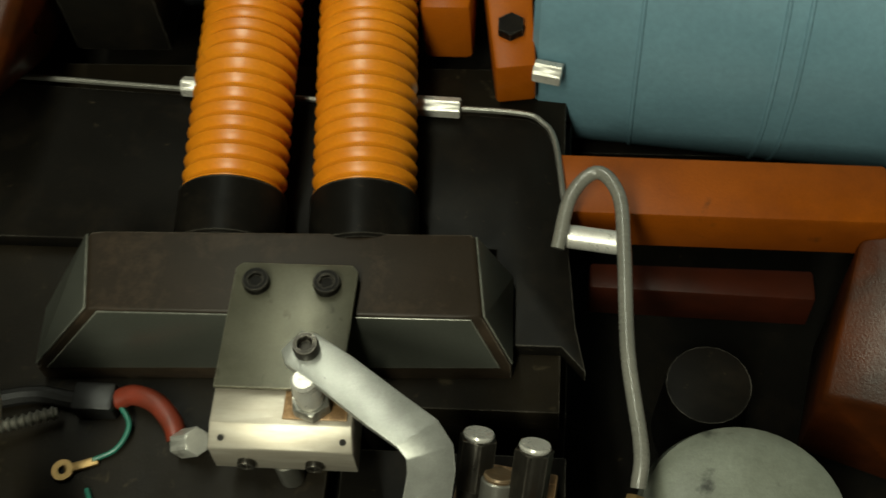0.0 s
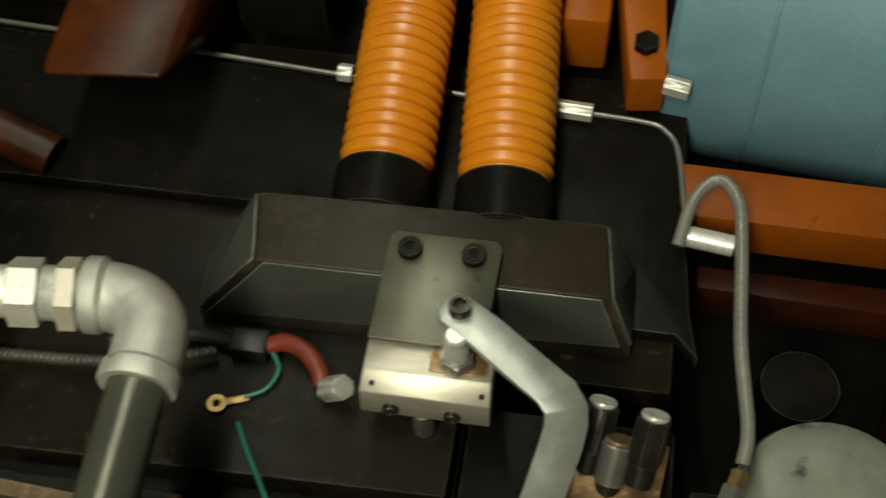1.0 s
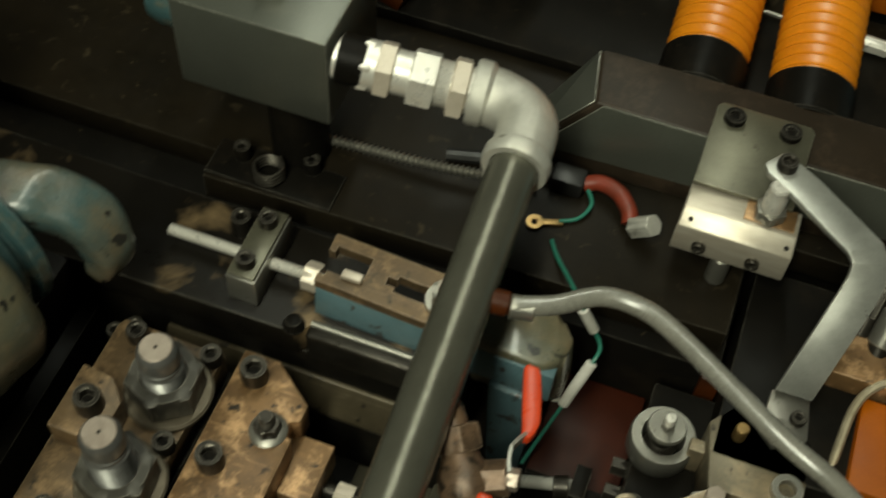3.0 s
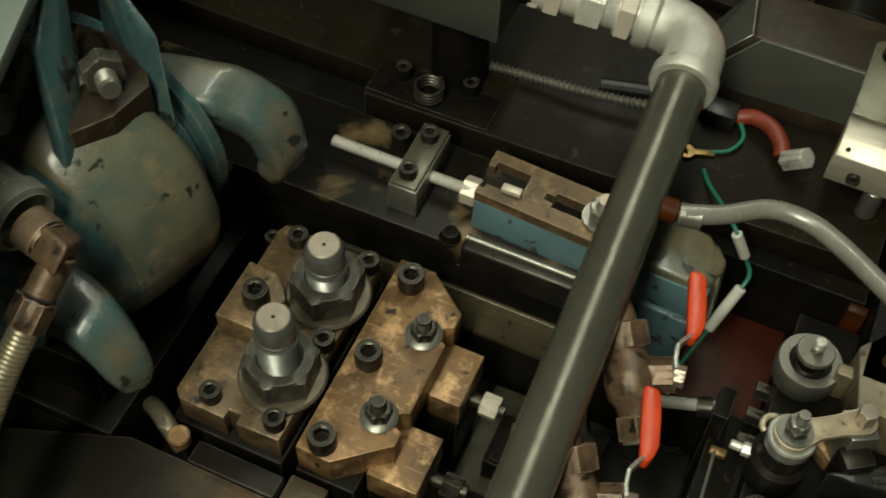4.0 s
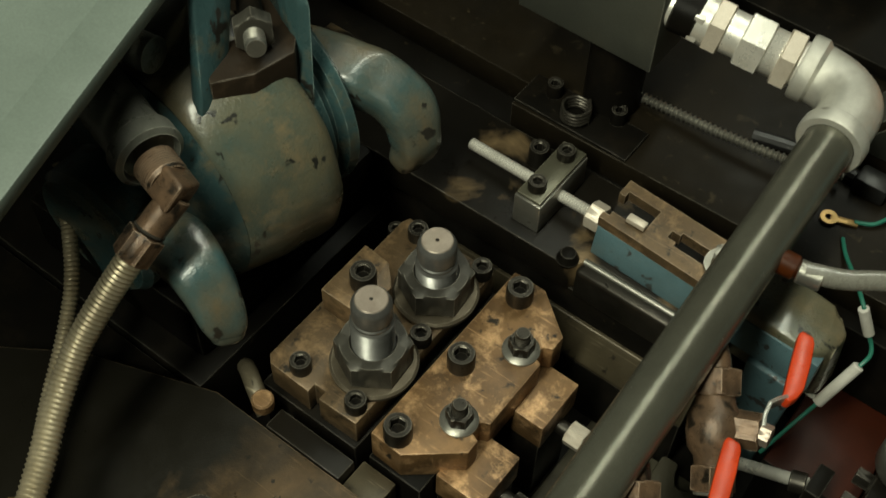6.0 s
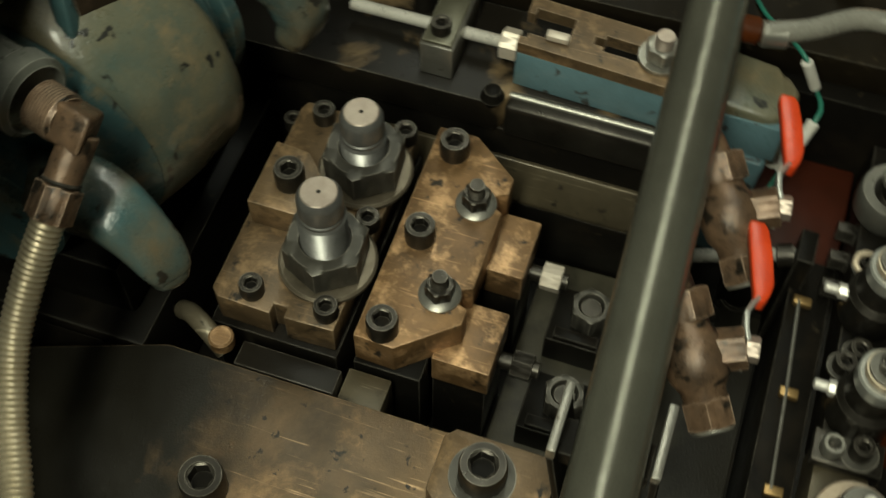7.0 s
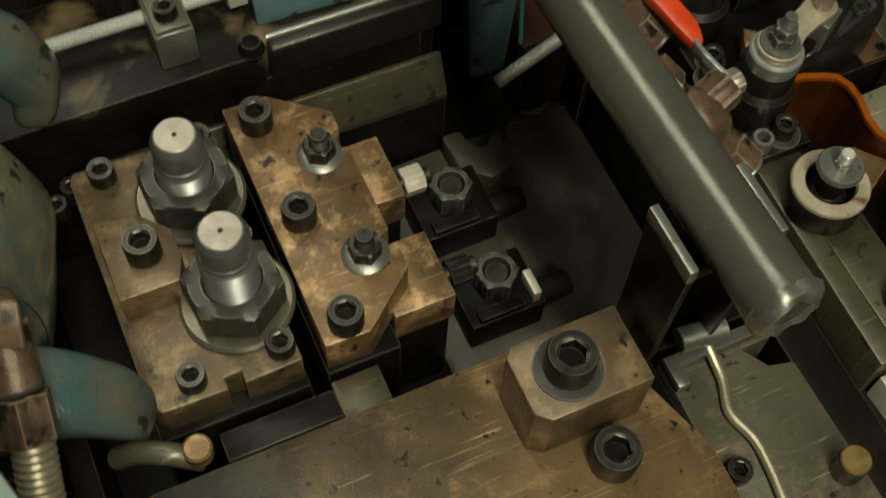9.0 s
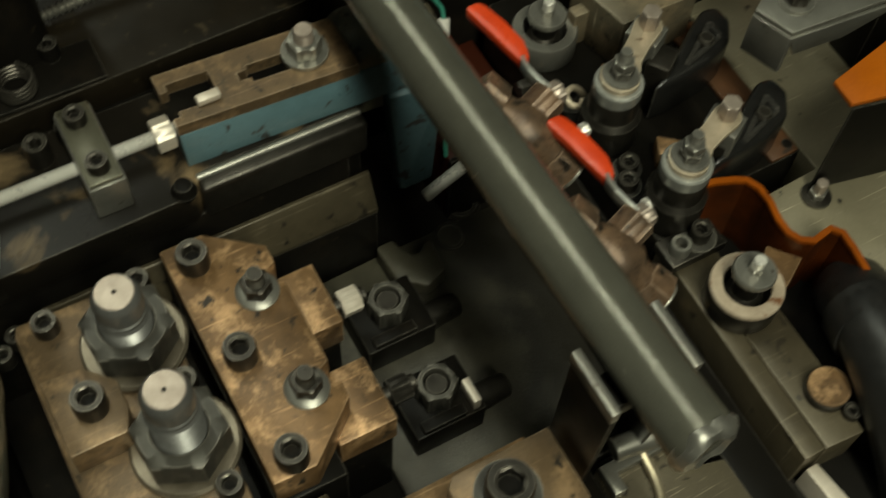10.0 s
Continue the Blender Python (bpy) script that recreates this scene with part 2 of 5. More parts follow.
TEALBROWN = material("grey_green_paint_worn_brown", (0.155, 0.135, 0.082), (0.066, 0.098, 0.086), 0.0, (0.22, 0.42), 15, 120, 0.35,
                     spots=(0.020, 0.020, 0.017), spot_level=(0.615, 0.640), spot_scale=42, worn=(0.185, 0.146, 0.086), coat=0.4, edge=0.9)
RED = material("red_dipped_plastic", (0.66, 0.058, 0.010), (0.50, 0.040, 0.008), 0.0, (0.25, 0.4), 40, 300, 0.08)
ALU = material("machined_aluminium", (0.66, 0.60, 0.50), (0.54, 0.47, 0.37), 0.55, (0.28, 0.45), 40, 400, 0.1, stretch=(1, 6, 6))
BRASS = material("tarnished_brass", (0.46, 0.30, 0.12), (0.30, 0.19, 0.08), 0.8, (0.28, 0.45), 40, 300, 0.1)
COPPERY = material("stained_copper_fitting", (0.185, 0.112, 0.066), (0.055, 0.038, 0.026), 0.3, (0.20, 0.45), 60, 300, 0.25,
                   spots=(0.018, 0.014, 0.010), spot_level=(0.56, 0.64), spot_scale=70, edge=1.0)
BRAID = material("steel_conduit", (0.60, 0.52, 0.37), (0.42, 0.35, 0.23), 0.65, (0.3, 0.45), 40, 300, 0.1)
RUBBER = material("black_rubber", (0.018, 0.017, 0.016), (0.01, 0.01, 0.01), 0.0, (0.3, 0.5), 30, 200, 0.1)
GREEN = material("green_wire", (0.03, 0.2, 0.14), (0.02, 0.14, 0.1), 0.0, (0.3, 0.45), 60, 300, 0.05)
WHITE = material("white_sleeve", (0.75, 0.72, 0.66), (0.6, 0.57, 0.5), 0.0, (0.35, 0.5), 60, 300, 0.05)
CREAM = material("cream_plated_nut", (0.70, 0.62, 0.52), (0.58, 0.5, 0.4), 0.3, (0.3, 0.45), 60, 300, 0.05)
CLEAR = material("cloudy_grey_hose", (0.22, 0.21, 0.18), (0.17, 0.165, 0.14), 0.0, (0.2, 0.35), 40, 200, 0.05, coat=0.4)
WALLPAINT = material("hall_wall_paint", (0.46, 0.48, 0.46), (0.38, 0.40, 0.385), 0.0, (0.6, 0.8), 2, 30, 0.1)
CONCRETE = material("hall_floor_concrete", (0.12, 0.115, 0.105), (0.08, 0.076, 0.07), 0.0, (0.5, 0.8), 2, 40, 0.2)


# ---- building helpers ----
def finish(name, bm, mat, smooth=35.0):
    me = bpy.data.meshes.new(name)
    bmesh.ops.recalc_face_normals(bm, faces=bm.faces)
    bm.to_mesh(me)
    bm.free()
    me.materials.append(mat)
    if smooth:
        me.shade_smooth()
        me.set_sharp_from_angle(angle=radians(smooth))
    return me


def thing(name, label, category, place=(0, 0, 0), turn=(0, 0, 0), group="", kind=""):
    ob = new(name)
    ob.empty_display_size = 0.01
    ob.matrix_world = pose(*place, *turn)
    return tagged(ob, label, category, group, kind)


def part(name, bm, mat, parent, label="", m=None, smooth=35.0):
    ob = new(name, finish(name, bm, mat, smooth))
    ob.parent = parent
    if m is not None:
        ob.matrix_local = m
    return tagged(ob, label)


def share(name, me, parent, m, label=""):
    ob = new(name, me)
    ob.parent = parent
    ob.matrix_local = m
    return tagged(ob, label)


def solid(name, bm, mat, label, category, place=(0, 0, 0), turn=(0, 0, 0), group="", kind="", smooth=35.0):
    ob = new(name, finish(name, bm, mat, smooth))
    ob.matrix_world = pose(*place, *turn)
    return tagged(ob, label, category, group, kind)


def prism(points, z0, z1, bevel=0.0, seg=2):
    """An upright prism over a plan outline, with rounded edges."""
    bm = bmesh.new()
    lo = [bm.verts.new((x, y, z0)) for x, y in points]
    hi = [bm.verts.new((x, y, z1)) for x, y in points]
    n = len(points)
    bm.faces.new(hi)
    bm.faces.new(lo[::-1])
    for i in range(n):
        bm.faces.new((lo[i], lo[(i + 1) % n], hi[(i + 1) % n], hi[i]))
    bmesh.ops.recalc_face_normals(bm, faces=bm.faces)
    if bevel:
        bmesh.ops.bevel(bm, geom=bm.edges[:], offset=bevel, segments=seg, profile=0.5, affect="EDGES", clamp_overlap=True)
    return bm


def block(x0, x1, y0, y1, z0, z1, bevel=0.001, seg=2):
    return prism([(x0, y0), (x1, y0), (x1, y1), (x0, y1)], z0, z1, bevel, seg)


def hull(corners, bevel=0.0, seg=2):
    bm = bmesh.new()
    for c in corners:
        bm.verts.new(c)
    bmesh.ops.convex_hull(bm, input=bm.verts[:])
    bmesh.ops.dissolve_limit(bm, angle_limit=0.02, verts=bm.verts[:], edges=bm.edges[:])
    if bevel:
        bmesh.ops.bevel(bm, geom=bm.edges[:], offset=bevel, segments=seg, profile=0.5, affect="EDGES", clamp_overlap=True)
    return bm


def turned(profile, n=32, into=None, m=None):
    """A body of revolution about z: profile of (radius, z) from bottom to top; radius 0 closes it."""
    bm = into or bmesh.new()
    m = m or Matrix()
    rings = []
    for r, z in profile:
        if r <= 1e-6:
            rings.append([bm.verts.new(m @ Vector((0, 0, z)))])
        else:
            rings.append([bm.verts.new(m @ Vector((r * math.cos(2 * math.pi * i / n), r * math.sin(2 * math.pi * i / n), z))) for i in range(n)])
    for a, b in zip(rings, rings[1:]):
        for i in range(n):
            j = (i + 1) % n
            if len(a) == 1 and len(b) == 1:
                continue
            if len(a) == 1:
                bm.faces.new((a[0], b[i], b[j]))
            elif len(b) == 1:
                bm.faces.new((a[i], a[j], b[0]))
            else:
                bm.faces.new((a[i], a[j], b[j], b[i]))
    return bm


def rod(r, z0, z1, c=0.0008, n=28):
    return turned([(0, z0), (r - c, z0), (r, z0 + c), (r, z1 - c), (r - c, z1), (0, z1)], n)


def tube(points, radius, n=14, steps=8, ribs=None, cap=True):
    """A round tube along a smooth line through the points; ribs = (pitch, depth) corrugates it."""
    P = [Vector(p) for p in points]
    line = []
    for i in range(len(P) - 1):
        a, b = P[i], P[i + 1]
        ta = (P[i + 1] - P[i - 1]) * 0.5 if i else (b - a)
        tb = (P[i + 2] - a) * 0.5 if i + 2 < len(P) else (b - a)
        for k in range(steps):
            s = k / steps
            s2, s3 = s * s, s * s * s
            line.append(a * (2 * s3 - 3 * s2 + 1) + ta * (s3 - 2 * s2 + s) + b * (3 * s2 - 2 * s3) + tb * (s3 - s2))
    line.append(P[-1])
    if ribs:
        dist = [0.0]
        for a, b in zip(line, line[1:]):
            dist.append(dist[-1] + (b - a).length)
        step = ribs[0] / 6
        out, radii, s, i = [], [], 0.0, 0
        while s < dist[-1]:
            while dist[i + 1] < s:
                i += 1
            f = (s - dist[i]) / max(1e-9, dist[i + 1] - dist[i])
            out.append(line[i].lerp(line[i + 1], f))
            ph = (s / ribs[0]) % 1.0
            radii.append(radius - ribs[1] * (0.5 - 0.5 * math.cos(2 * math.pi * ph)) ** 0.7)
            s += step
        line = out
    else:
        radii = [radius] * len(line)
    bm = bmesh.new()
    up = Vector((0, 0, 1))
    t0 = (line[1] - line[0]).normalized()
    if abs(t0.dot(up)) > 0.9:
        up = Vector((1, 0, 0))
    u = (up - t0 * up.dot(t0)).normalized()
    rings = []
    for i, p in enumerate(line):
        t = (line[min(i + 1, len(line) - 1)] - line[max(i - 1, 0)]).normalized()
        u = (u - t * u.dot(t)).normalized()
        v = t.cross(u)
        rings.append([bm.verts.new(p + radii[i] * (u * math.cos(2 * math.pi * k / n) + v * math.sin(2 * math.pi * k / n))) for k in range(n)])
    for a, b in zip(rings, rings[1:]):
        for k in range(n):
            bm.faces.new((a[k], a[(k + 1) % n], b[(k + 1) % n], b[k]))
    if cap:
        bm.faces.new(rings[0][::-1])
        bm.faces.new(rings[-1])
    return bm


def along(a, b):
    """A pose at a whose z axis points to b."""
    a, b = Vector(a), Vector(b)
    return Matrix.Translation(a) @ (b - a).to_track_quat("Z", "Y").to_matrix().to_4x4()


def hexagon(across, z0, z1, hole=0.0, chamfer=True):
    """A hexagonal nut or bolt head with its corners turned off, with a hole if wanted."""
    bm = bmesh.new()
    r = across / math.sqrt(3)
    n = 48
    c = 0.13 * across

    def ring(z, scale, rmax):
        out = []
        for i in range(n):
            a = 2 * math.pi * i / n
            k = ((a + math.pi / 6) % (math.pi / 3)) - math.pi / 6
            rr = min(across / 2 / math.cos(k) * scale, rmax)
            out.append(bm.verts.new((rr * math.cos(a), rr * math.sin(a), z)))
        return out
    flat = across / 2 * 0.96
    rings = [ring(z0, 1, flat), ring(z0 + c * 0.25, 1, r * 1.01), ring(z1 - c * 0.25, 1, r * 1.01), ring(z1, 1, across / 2 * 0.985)]
    if hole:
        rings += [ring(z1, 1, hole * 1.08), ring(z1 - hole * 0.12, 1, hole), ring(z0, 1, hole)]
        rings.append(rings[0])
    for a, b in zip(rings, rings[1:]):
        for i in range(n):
            bm.faces.new((a[i], a[(i + 1) % n], b[(i + 1) % n], b[i]))
    if not hole:
        bm.faces.new(rings[0][::-1])
        bm.faces.new(rings[-1])
    return bm


def socket_head(r, h, key, n=36):
    """The head of a socket cap screw, from z = 0 up, with its hexagon socket and knurled side."""
    bm = bmesh.new()

    def circle(rad, z, knurl=0.0):
        return [bm.verts.new(((rad - knurl * (i % 2)) * math.cos(2 * math.pi * i / n), (rad - knurl * (i % 2)) * math.sin(2 * math.pi * i / n), z)) for i in range(n)]

    def hexring(across, z):
        out = []
        for i in range(n):
            a = 2 * math.pi * i / n
            k = ((a + math.pi / 6) % (math.pi / 3)) - math.pi / 6
            rr = across / 2 / math.cos(k)
            out.append(bm.verts.new((rr * math.cos(a), rr * math.sin(a), z)))
        return out
    kn = r * 0.03
    rings = [circle(r, 0, kn), circle(r, h * 0.86, kn), circle(r * 0.92, h), circle(r * 0.62, h), circle(r * 0.60, h * 0.96), hexring(key, h * 0.93), hexring(key, h * 0.4)]
    bm.faces.new(rings[0][::-1])
    for a, b in zip(rings, rings[1:]):
        for i in range(n):
            bm.faces.new((a[i], a[(i + 1) % n], b[(i + 1) % n], b[i]))
    bm.faces.new(rings[-1])
    return bm


def strap(points, widths, thick):
    """A flat bar bent along the points; widths are half-width vectors across it."""
    bm = bmesh.new()
    P = [Vector(p) for p in points]
    W = [Vector(w) for w in widths]
    rings = []
    for i, p in enumerate(P):
        t = (P[min(i + 1, len(P) - 1)] - P[max(i - 1, 0)]).normalized()
        n = t.cross(W[i]).normalized() * thick / 2
        rings.append([bm.verts.new(q) for q in (p - W[i] - n, p + W[i] - n, p + W[i] + n, p - W[i] + n)])
    for a, b in zip(rings, rings[1:]):
        for k in range(4):
            bm.faces.new((a[k], a[(k + 1) % 4], b[(k + 1) % 4], b[k]))
    bm.faces.new(rings[0][::-1])
    bm.faces.new(rings[-1])
    bmesh.ops.recalc_face_normals(bm, faces=bm.faces)
    bmesh.ops.bevel(bm, geom=bm.edges[:], offset=thick * 0.18, segments=2, profile=0.5, affect="EDGES", clamp_overlap=True)
    return bm


def lumpy(bm, amount, scale):
    """Uneven cast surface: every corner moves a little along its normal."""
    bm.normal_update()
    for v in bm.verts:
        v.co += v.normal * amount * noise.noise(v.co * scale)
    return bm


SCREWS = {}


def socket_screw(place, r, h, turn=(0, 0, 0), washer=0.0, label="", mat=None, group="socket screws", where="in the steel plate"):
    """A socket cap screw standing on its support at place."""
    key = (r, h, washer, mat)
    ob = thing("socket_screw", label or "dark oily steel socket cap screw " + where, "screw", place, turn, group)
    if key not in SCREWS:
        SCREWS[key] = (finish("head", socket_head(r, h, r * 0.98), mat or DARKSTEEL, 30),
                       finish("socket_oil", rod(r * 0.52, h * 0.3, h * 0.5, r * 0.02, 18), BLACK, 30),
                       finish("washer", turned([(r * 0.6, -0.0005), (washer, -0.0005), (washer, 0.0016), (r * 0.6, 0.0018)], 32), NUTSTEEL, 30) if washer else None)
    # oil is an added black disc that gives the socket its shade
    head, oil, ring = SCREWS[key]
    top = share("head", head, ob, pose(0, 0, 0.0015 if washer else 0, 0, 0, random.uniform(0, 60)))
    share("socket_oil", oil, top, Matrix(), "black disc standing in for shade inside the socket")
    if ring:
        share("washer", ring, ob, Matrix())
    return ob


def threaded(r, z0, z1, pitch, n=20, top=0.0):
    """A threaded rod with turned grooves."""
    prof = [(0, z0)]
    z = z0
    while z < z1 - pitch:
        prof += [(r * 0.88 if pitch > 0.002 else r * 0.9, z), (r, z + pitch * 0.5)]
        z += pitch
    prof += [(r * 0.9, z1 - top), (r * 0.8, z1), (0, z1)]
    return turned(prof, n)


# ---- hall and machine bed ----
solid("ground", block(-6, 6, -6, 6, -1.1, -1.0, 0), CONCRETE, "dark grey concrete floor of the machine hall", "floor", kind="structure")
solid("ceiling", block(-6, 6, -6, 6, 3.2, 3.3, 0), WALLPAINT, "plain grey ceiling of the machine hall", "ceiling", kind="structure")
for nm, b in (("wall_north", (-6, 6, 6, 6.2)), ("wall_south", (-6, 6, -6.2, -6)), ("wall_east", (6, 6.2, -6, 6)), ("wall_west", (-6.2, -6, -6, 6))):
    solid(nm, block(*b, -1.0, 3.2, 0), WALLPAINT, "plain grey hall wall", "wall", kind="structure")

# the bed: a casting with the tool pit sunk into it
bed = thing("machine_bed", "black oily cast-iron machine bed with a sunk tool pit", "machine bed", (0, 0, 0))
# Near-black floor keeps the gaps between the tool blocks dark
part("pit_floor", block(-0.6, 0.8, -0.6, 1.4, -0.30, -0.165, 0.002), BLACK, bed, "near-black cast floor of the pit")
part("tray", prism([(0.074, -0.118), (0.168, -0.118), (0.252, -0.118), (0.252, 0.098), (0.15, 0.098), (0.074, 0.096)], -0.1645, -0.160, 0.001), TRAYCAST, bed, "oily olive-grey casting floor")
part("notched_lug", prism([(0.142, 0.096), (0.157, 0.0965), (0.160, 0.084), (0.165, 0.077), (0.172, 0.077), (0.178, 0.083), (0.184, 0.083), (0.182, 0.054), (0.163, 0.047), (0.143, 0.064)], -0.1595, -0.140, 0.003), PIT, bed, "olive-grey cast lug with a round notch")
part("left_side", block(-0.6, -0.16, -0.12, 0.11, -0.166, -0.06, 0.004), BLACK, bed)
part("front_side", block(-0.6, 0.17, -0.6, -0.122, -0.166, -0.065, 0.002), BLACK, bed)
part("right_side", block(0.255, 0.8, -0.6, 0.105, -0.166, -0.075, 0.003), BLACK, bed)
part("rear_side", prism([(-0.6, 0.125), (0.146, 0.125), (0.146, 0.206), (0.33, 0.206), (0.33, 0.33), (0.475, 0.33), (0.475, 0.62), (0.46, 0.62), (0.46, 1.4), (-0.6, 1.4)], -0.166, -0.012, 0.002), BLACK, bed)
part("red_floor", block(0.212, 0.286, 0.11, 0.205, -0.166, -0.085, 0.002), DEEPRED, bed, "dark oily red-orange painted floor")
# Added black strip keeps the red floor's front face dark and hidden
part("floor_edge", block(0.212, 0.286, 0.1055, 0.1097, -0.166, -0.083, 0.001), BLACK, bed)
part("orange_rib", block(0.318, 0.334, 0.196, 0.2055, -0.12, -0.013, 0.002), DARKORANGE, bed, "oily orange rib")

# front base plate
fp = thing("base_plate", "scratched oil-browned steel base plate along the pit", "plate", (0, 0, 0))
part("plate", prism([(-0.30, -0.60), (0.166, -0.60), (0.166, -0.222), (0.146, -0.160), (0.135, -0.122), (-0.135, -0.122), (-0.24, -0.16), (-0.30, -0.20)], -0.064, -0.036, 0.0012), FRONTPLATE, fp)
socket_screw((-0.07, -0.206, -0.036), 0.0145, 0.022)
socket_screw((0.109, -0.206, -0.036), 0.0145, 0.02)

# clamp block with its big screw
cb = thing("clamp_block", "oil-browned steel clamp block bolted on the base plate", "clamp block", (0, 0, 0))
part("block", prism([(0.066, -0.18), (0.074, -0.187), (0.136, -0.187), (0.136, -0.139), (0.072, -0.139), (0.066, -0.145)], -0.0355, 0.017, 0.0012), BROWNDARK, cb)
socket_screw((0.095, -0.163, 0.017), 0.0145, 0.019, washer=0.020)

# left tool block with two studs
tb = thing("tool_block", "oil-browned steel tool block with two heavy studs", "tool block", (0, 0, 0))
part("top_plate", prism([(-0.120, -0.079), (-0.114, -0.085), (-0.076, -0.086), (-0.076, -0.078), (-0.066, -0.078), (-0.066, -0.086), (-0.031, -0.085), (-0.031, 0.085), (-0.117, 0.087), (-0.120, 0.08)], -0.05, -0.021, 0.0012), BROWNDARK, tb)
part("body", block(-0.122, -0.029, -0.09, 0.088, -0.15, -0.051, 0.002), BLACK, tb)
for x, y in ((-0.093, -0.074), (-0.04, -0.074), (-0.038, 0.0), (-0.038, 0.078), (-0.1, 0.076)):
    socket_screw((x, y, -0.021), 0.0085, 0.012)
ck = thing("stop_block", "browned steel stop block on the tool block", "stop block", (0, 0, 0))
part("block", prism([(-0.115, -0.024), (-0.080, -0.024), (-0.074, -0.010), (-0.074, 0.010), (-0.081, 0.018), (-0.090, 0.027), (-0.115, 0.029)], -0.0205, 0.006, 0.0012), BROWNDARK, ck)
socket_screw((-0.093, 0.000, 0.006), 0.0105, 0.017)


def stud_nut(place, top):
    ob = thing("stud_with_nut", "heavy steel stud with a hexagon nut and washer", "stud", place, (0, 0, 0), "tool block studs")
    part("washer", turned([(0.016, 0), (0.0315, 0), (0.0338, 0.0015), (0.0338, 0.0045), (0.032, 0.006), (0.016, 0.006)], 48), GREYBROWN, ob)
    part("nut", hexagon(0.051, 0.006, 0.032, 0.0164), NUTSTEEL, ob, m=pose(0, 0, 0, 0, 0, 5))
    part("stud", threaded(0.0163, 0.0, top - 0.024, 0.0028, 36), STUDSTEEL, ob)
    cap = part("cap", turned([(0.0150, top - 0.0245), (0.0150, top - 0.022), (0.0140, top - 0.021), (0.0140, top - 0.019), (0.0150, top - 0.018), (0.0150, top - 0.006), (0.0142, top - 0.0035), (0.0122, top - 0.0003), (0, top - 0.0003)], 40), STUDSTEEL, ob)
    part("end_face", turned([(0.0121, top - 0.0002), (0.0114, top + 0.0004), (0.0016, top + 0.0004), (0.0012, top), (0, top - 0.0001)], 36), STUDTOP, cap, "bare pinkish end face with a centre mark")
    part("centre_mark", rod(0.0015, top, top + 0.0006, 0.0002, 12), BLACK, cap)
    return ob


stud_nut((-0.055, 0.041, -0.021), 0.070)
stud_nut((-0.053, -0.037, -0.021), 0.086)

# right tool plate
tp = thing("tool_plate", "oil-browned steel tool plate with a stepped edge", "tool plate", (0, 0, 0))
part("plate", prism([(-0.017, 0.094), (0.012, 0.094), (0.047, 0.067), (0.047, 0.053), (0.040, 0.050), (0.040, 0.040), (0.047, 0.037), (0.047, -0.027), (0.040, -0.030), (0.040, -0.040), (0.048, -0.043), (0.048, -0.055), (0.011, -0.086), (-0.017, -0.085)], -0.05, -0.017, 0.0012), BROWN, tp)
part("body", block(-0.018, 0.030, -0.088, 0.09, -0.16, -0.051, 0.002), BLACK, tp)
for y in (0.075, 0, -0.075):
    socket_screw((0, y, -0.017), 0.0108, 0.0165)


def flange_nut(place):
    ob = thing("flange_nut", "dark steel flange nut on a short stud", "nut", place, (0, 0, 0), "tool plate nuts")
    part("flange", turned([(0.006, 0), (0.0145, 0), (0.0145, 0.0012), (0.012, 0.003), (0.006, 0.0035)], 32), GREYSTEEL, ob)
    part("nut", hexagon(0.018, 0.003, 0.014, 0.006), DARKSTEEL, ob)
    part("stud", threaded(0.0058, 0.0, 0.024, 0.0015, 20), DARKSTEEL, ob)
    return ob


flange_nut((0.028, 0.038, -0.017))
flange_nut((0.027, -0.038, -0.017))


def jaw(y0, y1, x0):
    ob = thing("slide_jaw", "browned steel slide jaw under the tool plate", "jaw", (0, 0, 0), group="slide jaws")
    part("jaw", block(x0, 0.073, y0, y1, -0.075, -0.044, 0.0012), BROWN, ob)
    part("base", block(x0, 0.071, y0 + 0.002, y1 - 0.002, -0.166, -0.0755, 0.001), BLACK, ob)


jaw(0.006, 0.055, 0.0325)
jaw(-0.072, -0.023, 0.0325)


def holder(y, plated):
    ob = thing("pin_holder", "black steel pin holder with a hollow hexagon fitting", "holder", (0.122, y, -0.165), group="pin holders")
    part("body", block(-0.028, 0.028, -0.026, 0.022, 0.001, 0.036, 0.002), BLACK, ob)
    part("fitting", hexagon(0.027, 0.036, 0.058, 0.0095), NUTSTEEL, ob, m=pose(0, 0, 0, 0, 0, 12))
    part("pin", turned([(0, 0), (0.011, 0), (0.0095, 0.024), (0.008, 0.026), (0, 0.026)], 24), DARKSTEEL, ob, m=along((0.028, -0.012, 0.022), (0.06, -0.012, 0.022)))
    part("bolt", rod(0.006, 0, 0.03), DARKSTEEL, ob, m=along((-0.05, -0.004, 0.088), (-0.02, -0.004, 0.088)))
    part("bolt_head", hexagon(0.018, 0, 0.015), CREAM if plated else DARKSTEEL, ob, m=along((-0.04, -0.004, 0.088), (-0.02, -0.004, 0.088)) @ pose(0, 0, 0, 0, 0, 15))
    part("thread", threaded(0.0085, 0.04, 0.0545, 0.002, 20), DARKSTEEL, ob, "dark inner thread")
    part("step", block(-0.022, 0.012, -0.0255, -0.0165, 0.036, 0.043, 0.0012), BLACK, ob)
    if not plated:
        part("tab", block(0.018, 0.024, -0.024, -0.004, 0.0362, 0.050, 0.0008), CREAM, ob, "pale bent tab")


holder(0.037, True)
holder(-0.038, False)


# lip and pin between tool block and base plate
lp = thing("pit_lip", "narrow oily steel lip in front of the tool block", "lip", (0, 0, 0))
part("strip", block(-0.09, -0.0195, -0.1195, -0.1015, -0.10, -0.040, 0.0012), RAIL, lp)
